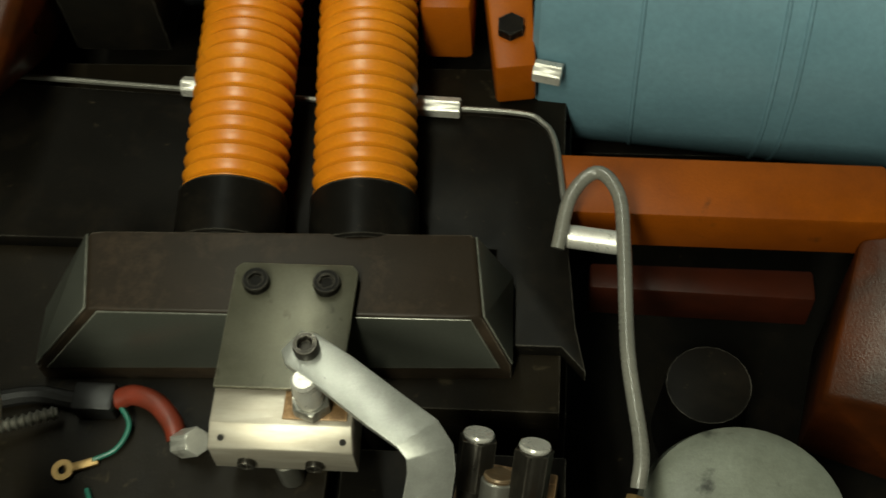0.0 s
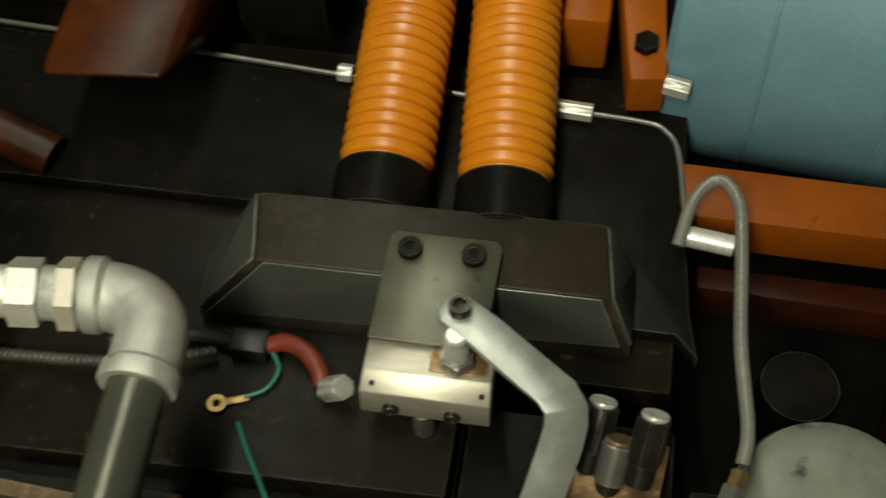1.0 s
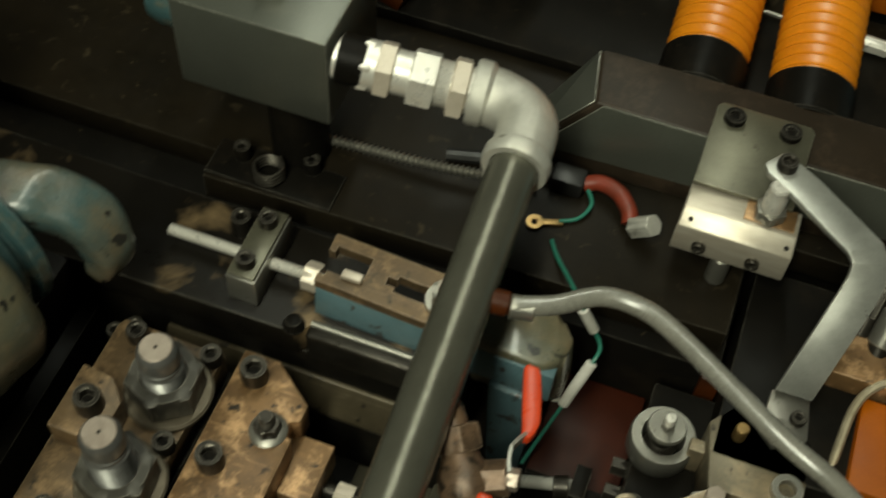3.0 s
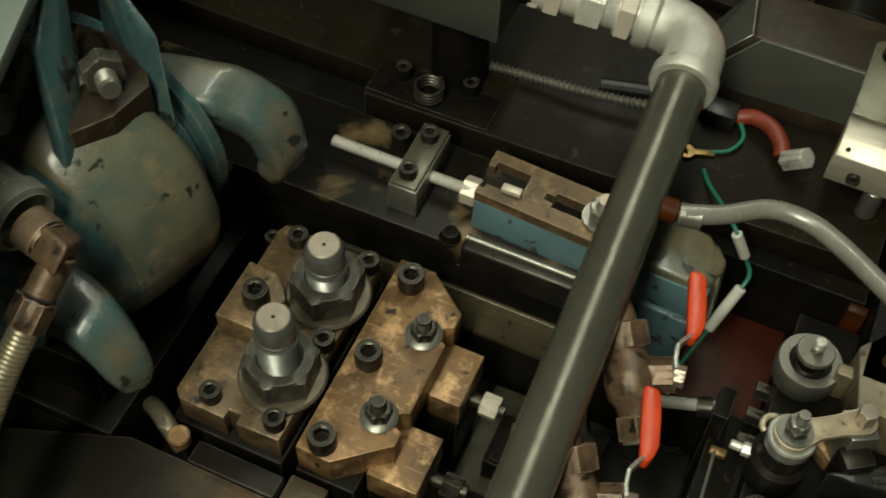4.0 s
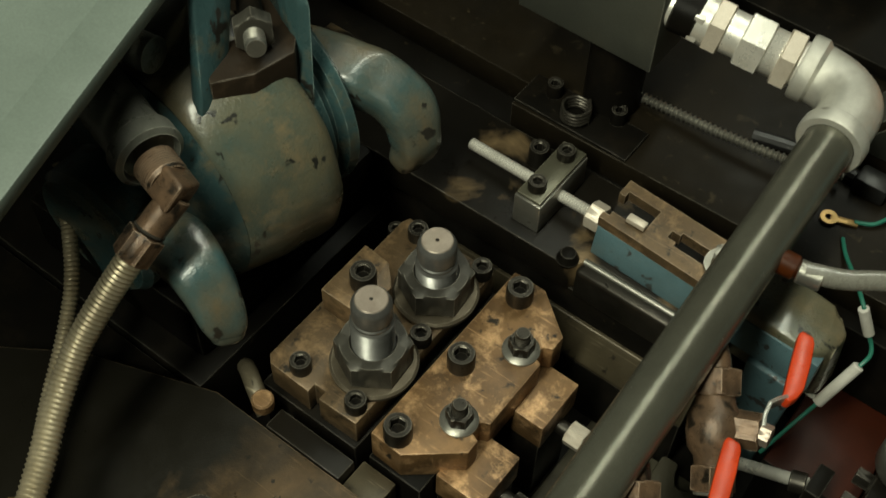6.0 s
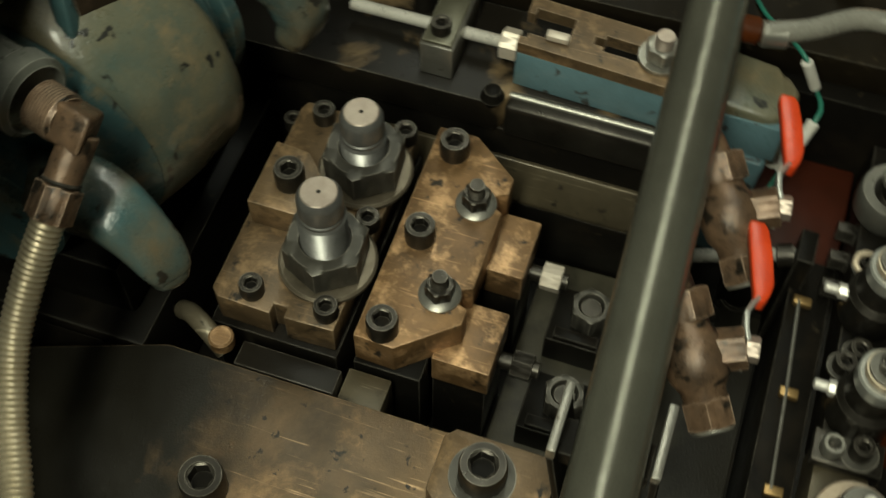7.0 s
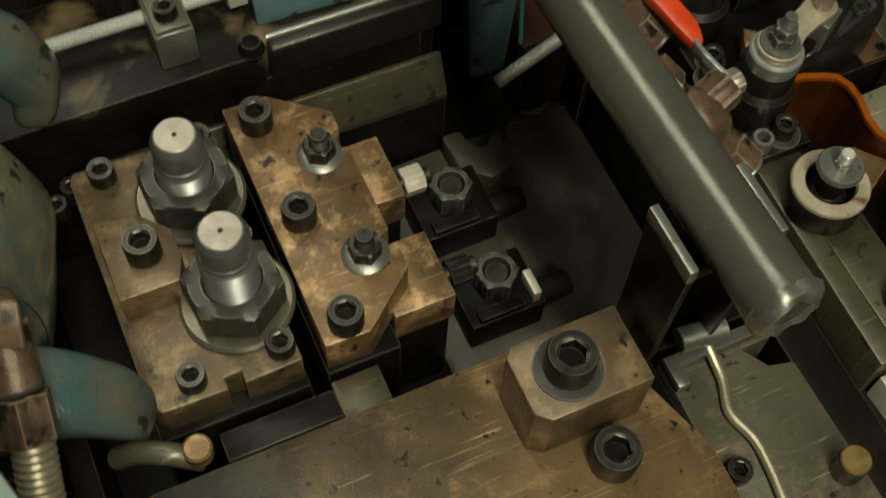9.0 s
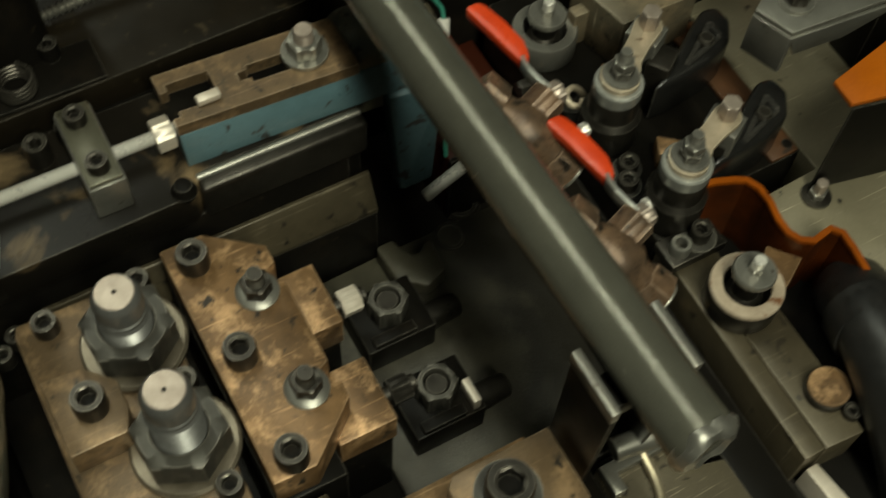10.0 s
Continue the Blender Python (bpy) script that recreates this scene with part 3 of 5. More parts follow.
part("end_block", block(-0.0185, 0.012, -0.1195, -0.0925, -0.10, -0.052, 0.0012), BEDPLATE, lp, "olive-grey end block")
dp = thing("drain_plug", "tarnished brass plug on a bent oily pipe", "plug", (0, 0, 0))
part("plug", rod(0.0085, 0, 0.012, 0.0015), BROWN, dp, m=pose(-0.1035, -0.107, -0.044))
part("pipe", tube([(-0.103, -0.107, -0.055), (-0.118, -0.10, -0.046), (-0.135, -0.09, -0.050), (-0.148, -0.082, -0.066)], 0.007, 12), PLATE, dp)
for x, y in ((-0.133, 0.088), (-0.121, 0.098)):
    socket_screw((x, y, -0.06), 0.007, 0.012, where="beside the tool block")

# ---- rear slide with clamp, rod and blue bracket ----
rl = thing("slide_rail", "oily steel slide rail along the back of the pit", "rail", (0, 0, 0))
part("top", prism([(-0.30, 0.108), (0.018, 0.112), (0.03, 0.128), (0.146, 0.128), (0.146, 0.204), (-0.30, 0.204)], -0.030, 0.001, 0.0016), RAIL, rl)
part("front_face", block(-0.30, 0.132, 0.116, 0.124, -0.166, -0.0305, 0.001), BLACK, rl)
part("guide_bar", block(0.024, 0.147, 0.1135, 0.1275, -0.034, -0.0005, 0.004, 4), DARKSTEEL, rl, "worn bright guide bar with rounded edge")
# Thin pale rod stands in for the lamp reflection along the bar's edge
part("guide_edge", rod(0.0030, 0, 0.122, 0.0012, 20), GREYSTEEL, rl, "added rod for the lamp's glint along the guide bar", m=along((0.0245, 0.1255, -0.0012), (0.1465, 0.1255, -0.0012)))
part("lower_step", hull([(-0.10, 0.112, -0.060), (0.146, 0.112, -0.060), (-0.10, 0.098, -0.090), (0.146, 0.098, -0.090), (-0.10, 0.098, -0.094), (0.146, 0.098, -0.094), (-0.10, 0.1155, -0.094), (0.146, 0.1155, -0.094), (-0.10, 0.1155, -0.060), (0.146, 0.1155, -0.060)], 0.001), BEDPLATE, rl)
part("step_base", block(-0.10, 0.1455, 0.0985, 0.1155, -0.166, -0.0945, 0.001), BLACK, rl)
part("end_ball", turned([(0, -0.009), (0.006, -0.007), (0.009, 0), (0.006, 0.007), (0, 0.009)], 20), BLACK, rl, m=pose(0.014, 0.118, 0.002))

ca = thing("rod_clamp", "grey steel split clamp holding a threaded rod", "clamp", (0, 0, 0))
part("body", block(-0.043, -0.018, 0.1225, 0.190, 0.0015, 0.033, 0.0018), GREYSTEEL, ca)
part("top_strap", block(-0.0415, -0.0195, 0.124, 0.189, 0.0335, 0.0365, 0.001), OLIVESTEEL, ca)
socket_screw((-0.031, 0.136, 0.0365), 0.0075, 0.009, where="in the rod clamp")
socket_screw((-0.031, 0.176, 0.0365), 0.0075, 0.009, where="in the rod clamp")
socket_screw((-0.060, 0.184, 0.001), 0.0085, 0.02, where="beside the rod clamp")
tr = thing("threaded_rod", "bright threaded rod with a plated nut", "rod", (0, 0, 0))
part("rod", threaded(0.005, 0, 0.135, 0.0021, 16), BRIGHT, tr, m=along((-0.106, 0.153, 0.020), (0.02, 0.152, 0.022)))
part("nut", hexagon(0.020, 0, 0.013, 0.005), CREAM, tr, m=along((0.0095, 0.152, 0.022), (0.02, 0.152, 0.022)))

bb = thing("slotted_bracket", "blue-painted steel bracket, scuffed, with a slotted top plate", "bracket", (0, 0, 0))


def slotted_plate():
    """The top plate: a fork at one end and a long slot, cut as cells of a plan."""
    z0, z1 = 0.031, 0.041
    xs = [0.0235, 0.029, 0.047, 0.058, 0.071, 0.0745, 0.082, 0.088, 0.115, 0.121, 0.1285, 0.132, 0.150]
    ys = [0.139, 0.1455, 0.150, 0.1535, 0.1575, 0.1645, 0.168, 0.174, 0.184]

    def solid_at(x, y):
        if 0.029 < x < 0.047 and 0.150 < y < 0.174 or x < 0.029 and 0.1455 < y < 0.168 or 0.047 < x < 0.058 and 0.1535 < y < 0.174:
            return False
        if 0.088 < x < 0.115 and 0.1535 < y < 0.168 or 0.0745 < x < 0.1285 and 0.1575 < y < 0.1645:
            return False
        if (0.082 < x < 0.121) and 0.1535 < y < 0.168:
            return False
        return True
    bm = bmesh.new()
    grid = {}

    def v(i, j, z):
        if (i, j, z) not in grid:
            grid[i, j, z] = bm.verts.new((xs[i], ys[j] - 0.055 * (xs[i] - 0.0235), z))
        return grid[i, j, z]
    full = {(i, j) for i in range(len(xs) - 1) for j in range(len(ys) - 1) if solid_at((xs[i] + xs[i + 1]) / 2, (ys[j] + ys[j + 1]) / 2)}
    for i, j in full:
        bm.faces.new((v(i, j, z1), v(i + 1, j, z1), v(i + 1, j + 1, z1), v(i, j + 1, z1)))
        bm.faces.new((v(i, j, z0), v(i, j + 1, z0), v(i + 1, j + 1, z0), v(i + 1, j, z0)))
        for di, dj, a, b in ((0, -1, (i, j), (i + 1, j)), (0, 1, (i + 1, j + 1), (i, j + 1)), (-1, 0, (i, j + 1), (i, j)), (1, 0, (i + 1, j), (i + 1, j + 1))):
            if (i + di, j + dj) not in full:
                bm.faces.new((v(*a, z0), v(*b, z0), v(*b, z1), v(*a, z1)))
    bmesh.ops.dissolve_limit(bm, angle_limit=0.01, verts=bm.verts[:], edges=bm.edges[:])
    return bm


part("top_plate", slotted_plate(), BROWNDARK, bb, "oil-browned plate with a long slot and a fork", smooth=20)
part("web", hull([(0.024, 0.1385, 0.0305), (0.215, 0.130, 0.0305), (0.024, 0.150, 0.0305), (0.215, 0.142, 0.0305), (0.024, 0.134, 0.0015), (0.215, 0.126, 0.0015), (0.024, 0.148, 0.0015), (0.215, 0.140, 0.0015)], 0.001), BLUE, bb)
part("arm", hull([(0.151, 0.134, 0.040), (0.204, 0.133, 0.038), (0.218, 0.142, 0.036), (0.220, 0.165, 0.034), (0.205, 0.182, 0.036), (0.151, 0.186, 0.040), (0.151, 0.134, -0.02), (0.206, 0.131, -0.02), (0.222, 0.142, -0.02), (0.224, 0.168, -0.02), (0.205, 0.186, -0.02), (0.151, 0.188, -0.02)], 0.004, 3), TEALBROWN, bb, "grey-green painted rounded arm end")
part("leg", hull([(0.168, 0.124, 0.0), (0.211, 0.121, 0.0), (0.168, 0.140, 0.0), (0.211, 0.136, 0.0), (0.176, 0.118, -0.115), (0.204, 0.118, -0.115), (0.176, 0.135, -0.115), (0.204, 0.135, -0.115)], 0.003), BLUE, bb)
part("fork_pin", block(0.042, 0.058, 0.1505, 0.1575, 0.0415, 0.0465, 0.001), CREAM, bb, "pale plated square pin", m=pose(0, -0.004, 0))
sn = thing("slot_nut", "grey steel hexagon nut with washer in the slot", "nut", (0.122, 0.157, 0.041))
part("washer", turned([(0.006, 0.0003), (0.016, 0.0003), (0.016, 0.003), (0.006, 0.003)], 32), GREYSTEEL, sn)
part("nut", hexagon(0.021, 0.003, 0.015, 0.0068), GREYSTEEL, sn, m=pose(0, 0, 0, 0, 0, 14))
part("stud", threaded(0.0066, 0.0, 0.024, 0.0018, 20), STUDTOP, sn)
pr = thing("push_rod", "thin pale steel push rod under the bracket", "rod", (0, 0, 0))
part("rod", rod(0.005, 0, 0.078), BRIGHT, pr, m=along((0.181, 0.090, -0.086), (0.252, 0.093, -0.05)))
part("collar", rod(0.0085, 0, 0.012), DARKSTEEL, pr, m=along((0.238, 0.0885, -0.053), (0.252, 0.092, -0.05)))
part("rear_stop", block(0.250, 0.262, 0.078, 0.105, -0.166, -0.035, 0.001), BLACK, pr)
for x, y, r in ((0.205, 0.088, 0.012), (0.228, 0.112, 0.013)):
    solid("bore_rim", turned([(r * 0.75, 0.0), (r * 1.25, 0.0), (r * 1.25, 0.003), (r * 1.05, 0.006), (r * 0.8, 0.006), (r * 0.75, 0.0)], 28), BLACK, "black raised rim of an oil bore in the pit floor", "bore rim", (x, y, -0.165), group="oil bores")

# ---- oil pipe, saddle, elbow, manifold box ----
pp = thing("oil_pipe", "grey painted steel pipe with a galvanised elbow and plated union", "pipe", (0, 0, 0))
part("pipe", turned([(0, 0), (0.012, 0.0), (0.0173, 0.0035), (0.0185, 0.009), (0.0182, 0.016), (0.0182, 0.444), (0, 0.444)], 40), PIPE, pp, m=along((0.1612, -0.219, 0.136), (0.1455, 0.222, 0.141)))
part("end_cap", lumpy(turned([(0.0186, 0.0075), (0.0188, 0.0050), (0.0180, 0.0012), (0.0155, -0.0016), (0.0120, -0.0022), (0.009, 0.0010), (0, 0.0020)], 48), 0.0028, 120), GREYSTEEL, pp, "dented bare crimped pipe end", m=along((0.1612, -0.219, 0.136), (0.1455, 0.222, 0.141)))
part("elbow", tube([(0.1455, 0.226, 0.141), (0.1452, 0.243, 0.141), (0.142, 0.258, 0.140), (0.131, 0.270, 0.138), (0.115, 0.276, 0.137), (0.098, 0.276, 0.138)], 0.0222, 28, 6), GALV, pp)
part("elbow_collar", turned([(0.0185, 0), (0.0235, 0), (0.0248, 0.002), (0.0248, 0.011), (0.0215, 0.015)], 36), GALV, pp, m=along((0.1458, 0.215, 0.141), (0.1452, 0.243, 0.141)))
part("elbow_collar", turned([(0.0185, 0), (0.0235, 0), (0.0248, 0.002), (0.0248, 0.011), (0.0215, 0.015)], 36), GALV, pp, m=along((0.094, 0.275, 0.139), (0.115, 0.2775, 0.137)))
UM = along((0.094, 0.275, 0.139), (-0.005, 0.258, 0.152)) @ Matrix.Diagonal((1.14, 1.14, 1.0, 1.0))
un = part("union", turned([(0.0, -0.002), (0.0155, -0.002), (0.0155, 0.026), (0.0165, 0.028), (0.0165, 0.034), (0.0148, 0.036), (0.0148, 0.06), (0.0165, 0.062), (0.0165, 0.086), (0.0145, 0.088), (0.0145, 0.105), (0, 0.105)], 32), BRIGHT, pp, m=UM)
for z0, z1, a, mt in ((0.003, 0.016, 0.036, CREAM), (0.026, 0.046, 0.034, BRIGHT), (0.058, 0.071, 0.033, CREAM), (0.074, 0.083, 0.031, BRIGHT)):
    part("union_nut", hexagon(a, z0, z1), mt, pp, m=UM @ pose(0, 0, 0, 0, 0, 10), smooth=8)
part("hose_branch", turned([(0.0, 0), (0.0085, 0), (0.0085, 0.016), (0.0065, 0.018), (0.0065, 0.026), (0, 0.026)], 20), DARKORANGE, pp, "rusty branch stub", m=along((0.160, 0.110, 0.139), (0.185, 0.114, 0.136)))
gh = thing("grey_hose", "cloudy grey flexible hose from the pipe branch", "hose", (0, 0, 0))
part("hose", tube([(0.182, 0.113, 0.138), (0.205, 0.122, 0.139), (0.232, 0.139, 0.140), (0.258, 0.140, 0.140), (0.283, 0.130, 0.140), (0.325, 0.105, 0.139), (0.368, 0.081, 0.136), (0.405, 0.066, 0.130), (0.45, 0.05, 0.10), (0.48, 0.042, 0.05), (0.485, 0.04, 0.0)], 0.0068, 16), CLEAR, gh)
part("ferrule", rod(0.0082, 0, 0.016), GREYSTEEL, gh, m=along((0.178, 0.1125, 0.136), (0.205, 0.118, 0.136)))

su = thing("pipe_saddle", "black steel saddle holding the pipe between two flat tongues", "saddle", (0, 0, 0))
part("left_cheek", hull([(0.130, -0.184, 0.126), (0.134, -0.184, 0.126), (0.130, -0.146, 0.126), (0.134, -0.146, 0.126), (0.150, -0.164, -0.064), (0.154, -0.164, -0.064), (0.150, -0.128, -0.064), (0.154, -0.128, -0.064)], 0.0008), BLACK, su)
part("right_cheek", hull([(0.182, -0.180, 0.126), (0.186, -0.180, 0.126), (0.182, -0.140, 0.126), (0.186, -0.140, 0.126), (0.196, -0.160, -0.064), (0.200, -0.160, -0.064), (0.196, -0.132, -0.064), (0.200, -0.132, -0.064)], 0.0008), BLACK, su)
part("tongue", block(0.1295, 0.1345, -0.184, -0.145, 0.1265, 0.1370, 0.0008), GREYSTEEL, su)
part("tongue", block(0.1815, 0.1865, -0.180, -0.139, 0.1265, 0.1335, 0.0008), GREYSTEEL, su)
part("cross_piece", block(0.1345, 0.1815, -0.176, -0.156, 0.105, 0.1185, 0.001), BLACK, su)
part("foot", block(0.142, 0.250, -0.152, -0.138, -0.066, -0.052, 0.001), BLACK, su)
part("pin", rod(0.008, 0, 0.03), GREYSTEEL, su, m=along((0.178, -0.158, -0.03), (0.21, -0.162, -0.03)))

mb = thing("manifold_box", "grey-green steel manifold box on a black post", "box", (0, 0, 0))
part("box", block(-0.126, -0.003, 0.237, 0.332, 0.098, 0.184, 0.0016), BOXPAINT, mb)
part("post", rod(0.024, 0.017, 0.0975, 0.002), BLACK, mb, m=pose(-0.045, 0.268, 0))
bolt = part("square_bolt", block(-0.010, 0.010, -0.010, 0.010, 0.016, 0.036, 0.0015), GALV, mb, m=pose(-0.066, 0.283, 0.1845, 12, 8, 24))
part("bolt_collar", turned([(0, 0), (0.013, 0), (0.013, 0.012), (0.008, 0.016), (0, 0.016)], 24), GALV, mb, m=pose(-0.066, 0.283, 0.1842))
part("side_plug", turned([(0, 0), (0.024, 0), (0.027, 0.003), (0.027, 0.02), (0.024, 0.03), (0.016, 0.036), (0, 0.038)], 32), TEAL, mb, "rounded grey-green side plug", m=along((-0.126, 0.275, 0.150), (-0.17, 0.275, 0.150)))
part("outlet_boss", rod(0.019, 0, 0.02), BLACK, mb, m=along((-0.003, 0.2585, 0.152), (0.01, 0.2605, 0.1505)))

# ---- rear deck ----
dk = thing("deck_plate", "black oily deck plate behind the slide", "plate", (0, 0, 0))
part("plate", prism([(-0.108, 0.2125), (0.326, 0.2225), (0.326, 0.32), (0.47, 0.32), (0.47, 0.60), (-0.45, 0.60), (-0.45, 0.24), (-0.108, 0.24)], -0.0115, 0.016, 0.001), OILDECK, dk)
part("strip", block(-0.108, 0.002, 0.2155, 0.252, 0.0165, 0.0195, 0.0006), BLACK, dk)
for x, y in ((-0.084, 0.240), (-0.026, 0.248), (-0.038, 0.194)):
    socket_screw((x, y, 0.0195 if y > 0.2 else 0.001), 0.007, 0.014, where="in the black deck", mat=BLACK)
sp = thing("coil_spring", "small oily steel spring under the manifold post", "spring", (-0.055, 0.228, 0.0195))
part("coil", tube([(0.012 * math.cos(k * 1.05), 0.012 * math.sin(k * 1.05), 0.002 + 0.0006 * k) for k in range(26)], 0.0014, 8, 3), DARKSTEEL, sp)
cd = thing("coiled_conduit", "thin steel coil conduit lying on the black deck", "conduit", (0, 0, 0))
part("coil", tube([(-0.034, 0.279, 0.024), (0.02, 0.280, 0.027), (0.06, 0.281, 0.030), (0.105, 0.286, 0.032), (0.15, 0.302, 0.028)], 0.0050, 12, 10, (0.0046, 0.0019)), GREYSTEEL, cd)
pg = thing("sensor_plug", "black and red cable plug on the black deck", "plug", (0, 0, 0))
part("socket", block(0.158, 0.186, 0.302, 0.322, 0.0165, 0.034, 0.003), RUBBER, pg)
part("cable", tube([(0.186, 0.313, 0.026), (0.198, 0.315, 0.03), (0.214, 0.309, 0.032), (0.226, 0.297, 0.030), (0.230, 0.288, 0.026)], 0.0068, 12), REDBOOT, pg, "dirty red cable boot")
part("gland", hexagon(0.016, 0, 0.022), GALV, pg, m=along((0.234, 0.284, 0.028), (0.262, 0.276, 0.058)))
part("lead", tube([(0.158, 0.312, 0.024), (0.13, 0.316, 0.022), (0.10, 0.310, 0.022), (0.07, 0.302, 0.022)], 0.006, 10), RUBBER, pg)
gw = thing("earth_wire", "thin green wire with a brass lug and white sleeves", "wire", (0, 0, 0))
part("upper_wire", tube([(0.176, 0.274, 0.019), (0.190, 0.282, 0.020), (0.196, 0.297, 0.023), (0.188, 0.310, 0.027)], 0.0017, 8), GREEN, gw)
part("lug", block(-0.012, 0.010, -0.003, 0.003, 0, 0.003, 0.0008), BRASS, gw, m=pose(0.170, 0.271, 0.0165, 0, 0, 20))
part("lug_eye", turned([(0.003, 0), (0.007, 0), (0.007, 0.003), (0.003, 0.003)], 20), BRASS, gw, m=pose(0.158, 0.2665, 0.0167))
part("lower_wire", tube([(0.176, 0.255, 0.018), (0.186, 0.238, 0.022), (0.203, 0.212, 0.034), (0.2185, 0.190, 0.039), (0.231, 0.190, 0.014), (0.2385, 0.184, 0.004), (0.237, 0.171, 0.001), (0.225, 0.147, -0.034), (0.216, 0.126, -0.055), (0.208, 0.108, -0.075)], 0.0017, 8), GREEN, gw)
part("sleeve", rod(0.0042, 0, 0.027), WHITE, gw, m=along((0.2185, 0.1895, 0.0385), (0.2305, 0.190, 0.0145)))
part("sleeve", rod(0.0046, 0, 0.044), WHITE, gw, m=along((0.2365, 0.170, 0.0015), (0.2245, 0.1465, -0.0345)))
part("tag_tail", strap([(0.226, 0.150, -0.030), (0.218, 0.147, -0.030), (0.211, 0.1455, -0.026)], [(0, 0.0012, 0.0012)] * 3, 0.0016), WHITE, gw, "curled tail of white tape")

# ---- hose distributor, sensor, bent arm ----
ds = thing("hose_distributor", "dark oily steel distributor block with sloped ends", "distributor", (0, 0, 0))
TOPQ = [(0.177, 0.347, 0.086), (0.421, 0.353, 0.080), (0.413, 0.412, 0.081), (0.166, 0.404, 0.086)]
LOWQ = [(0.130, 0.330, 0.034), (0.439, 0.342, 0.034), (0.437, 0.408, 0.036), (0.128, 0.372, 0.036)]
FOOT = [(x, y, 0.0165) for x, y, z in LOWQ]
part("block", hull(TOPQ + LOWQ + FOOT, 0.002), DISTRIB, ds)


def skin(quad, out, th=0.0014):
    """A thin coat of paint on a sloped face."""
    q = [Vector(p) for p in quad]
    c = sum(q, Vector()) / 4
    o = Vector(out).normalized()
    q = [p + (c - p) * 0.05 for p in q]
    return hull([p + o * 0.0002 for p in q] + [p + o * th for p in q], 0.0003, 1)


part("front_face", skin([TOPQ[0], TOPQ[1], LOWQ[1], LOWQ[0]], (0, -1, 0.28)), BOXPAINT, ds, "worn grey-green painted front face")
part("left_face", skin([TOPQ[3], TOPQ[0], LOWQ[0], LOWQ[3]], (-1, 0, 0.8)), BOXPAINT, ds, "worn grey-green sloped end face")
part("right_face", skin([TOPQ[1], TOPQ[2], LOWQ[2], LOWQ[1]], (1, 0, 0.4)), BOXPAINT, ds, "worn grey-green sloped end face")
for x, x2 in ((0.248, 0.241), (0.340, 0.325)):
    a, b = Vector((x, 0.395, 0.048)), Vector((x2, 0.62, 0.082))
    part("hose_socket", rod(0.0365, 0.016, 0.058, 0.002, 32), BLACK, ds, m=along(a, b))
    h = thing("ribbed_hose", "orange ribbed plastic hose rising from the distributor", "hose", (0, 0, 0), group="ribbed hoses")
    part("hose", tube([a.lerp(b, 0.16), a.lerp(b, 0.6), b, b + (b - a) * 0.9 + Vector((0, 0, 0.04)), b + (b - a) * 2.2 + Vector((0, 0, 0.2))], 0.0355, 40, 14, (0.0108, 0.0034)), HOSE, h)

sb = thing("sensor_bracket", "worn grey steel plate screwed on the distributor", "bracket", (0, 0, 0))
part("plate", prism([(0.266, 0.296), (0.342, 0.296), (0.344, 0.376), (0.340, 0.381), (0.271, 0.381), (0.267, 0.377)], 0.0868, 0.0905, 0.0008), OLIVESTEEL, sb)
for x in (0.282, 0.326):
    socket_screw((x, 0.366, 0.0905), 0.0085, 0.006, where="in the sensor plate", mat=BLACK)
al = thing("sensor_block", "bright machined aluminium sensor block", "block", (0, 0, 0))
part("block", hull([(0.266, 0.300, 0.085), (0.350, 0.300, 0.085), (0.266, 0.276, 0.085), (0.350, 0.276, 0.085), (0.265, 0.263, 0.076), (0.351, 0.263, 0.076), (0.264, 0.263, 0.047), (0.351, 0.263, 0.047), (0.266, 0.300, 0.047), (0.350, 0.300, 0.047)], 0.001), ALU, al)
part("pocket", block(0.309, 0.347, 0.279, 0.2985, 0.0853, 0.0868, 0.0006), BROWN, al)
for x in (0.285, 0.326):
    part("screw", socket_head(0.0055, 0.004, 0.006), DARKSTEEL, al, m=along((x, 0.2632, 0.058), (x, 0.255, 0.058)))
for x in (0.273, 0.345):
    part("pin_hole", rod(0.002, 0, 0.0012, 0.0003, 14), BLACK, al, m=along((x, 0.2685, 0.0798), (x, 0.262, 0.0895)))
part("hex_nut", hexagon(0.021, 0, 0.010), GREYSTEEL, al, m=pose(0.326, 0.288, 0.0868, 0, 0, 10))
part("plunger", turned([(0, 0), (0.0085, 0), (0.0085, 0.014), (0.0075, 0.016), (0.0075, 0.024), (0.006, 0.026), (0, 0.026)], 24), BRIGHT, al, m=pose(0.326, 0.288, 0.0965))
part("lower_stem", rod(0.008, 0.0165, 0.0468), GREYSTEEL, al, m=pose(0.305, 0.258 + 0.012, 0))

ar = thing("bent_lever", "bent flat steel lever reaching to the sensor block", "lever", (0, 0, 0))
part("bar", strap([(0.316, 0.312, 0.120), (0.322, 0.307, 0.120), (0.344, 0.293, 0.120), (0.372, 0.273, 0.119), (0.392, 0.260, 0.117), (0.399, 0.252, 0.113), (0.400, 0.244, 0.105), (0.398, 0.234, 0.094), (0.391, 0.212, 0.068), (0.381, 0.182, 0.030)],
                  [(0.005, 0.0065, 0), (0.0075, 0.0100, 0), (0.0078, 0.0104, 0), (0.0085, 0.0100, 0), (0.0105, 0.0085, 0), (0.0125, 0.005, 0), (0.0133, 0.002, 0), (0.0135, 0, 0), (0.0135, 0, 0), (0.0135, 0, 0)], 0.0055), LEVERSTEEL, ar)
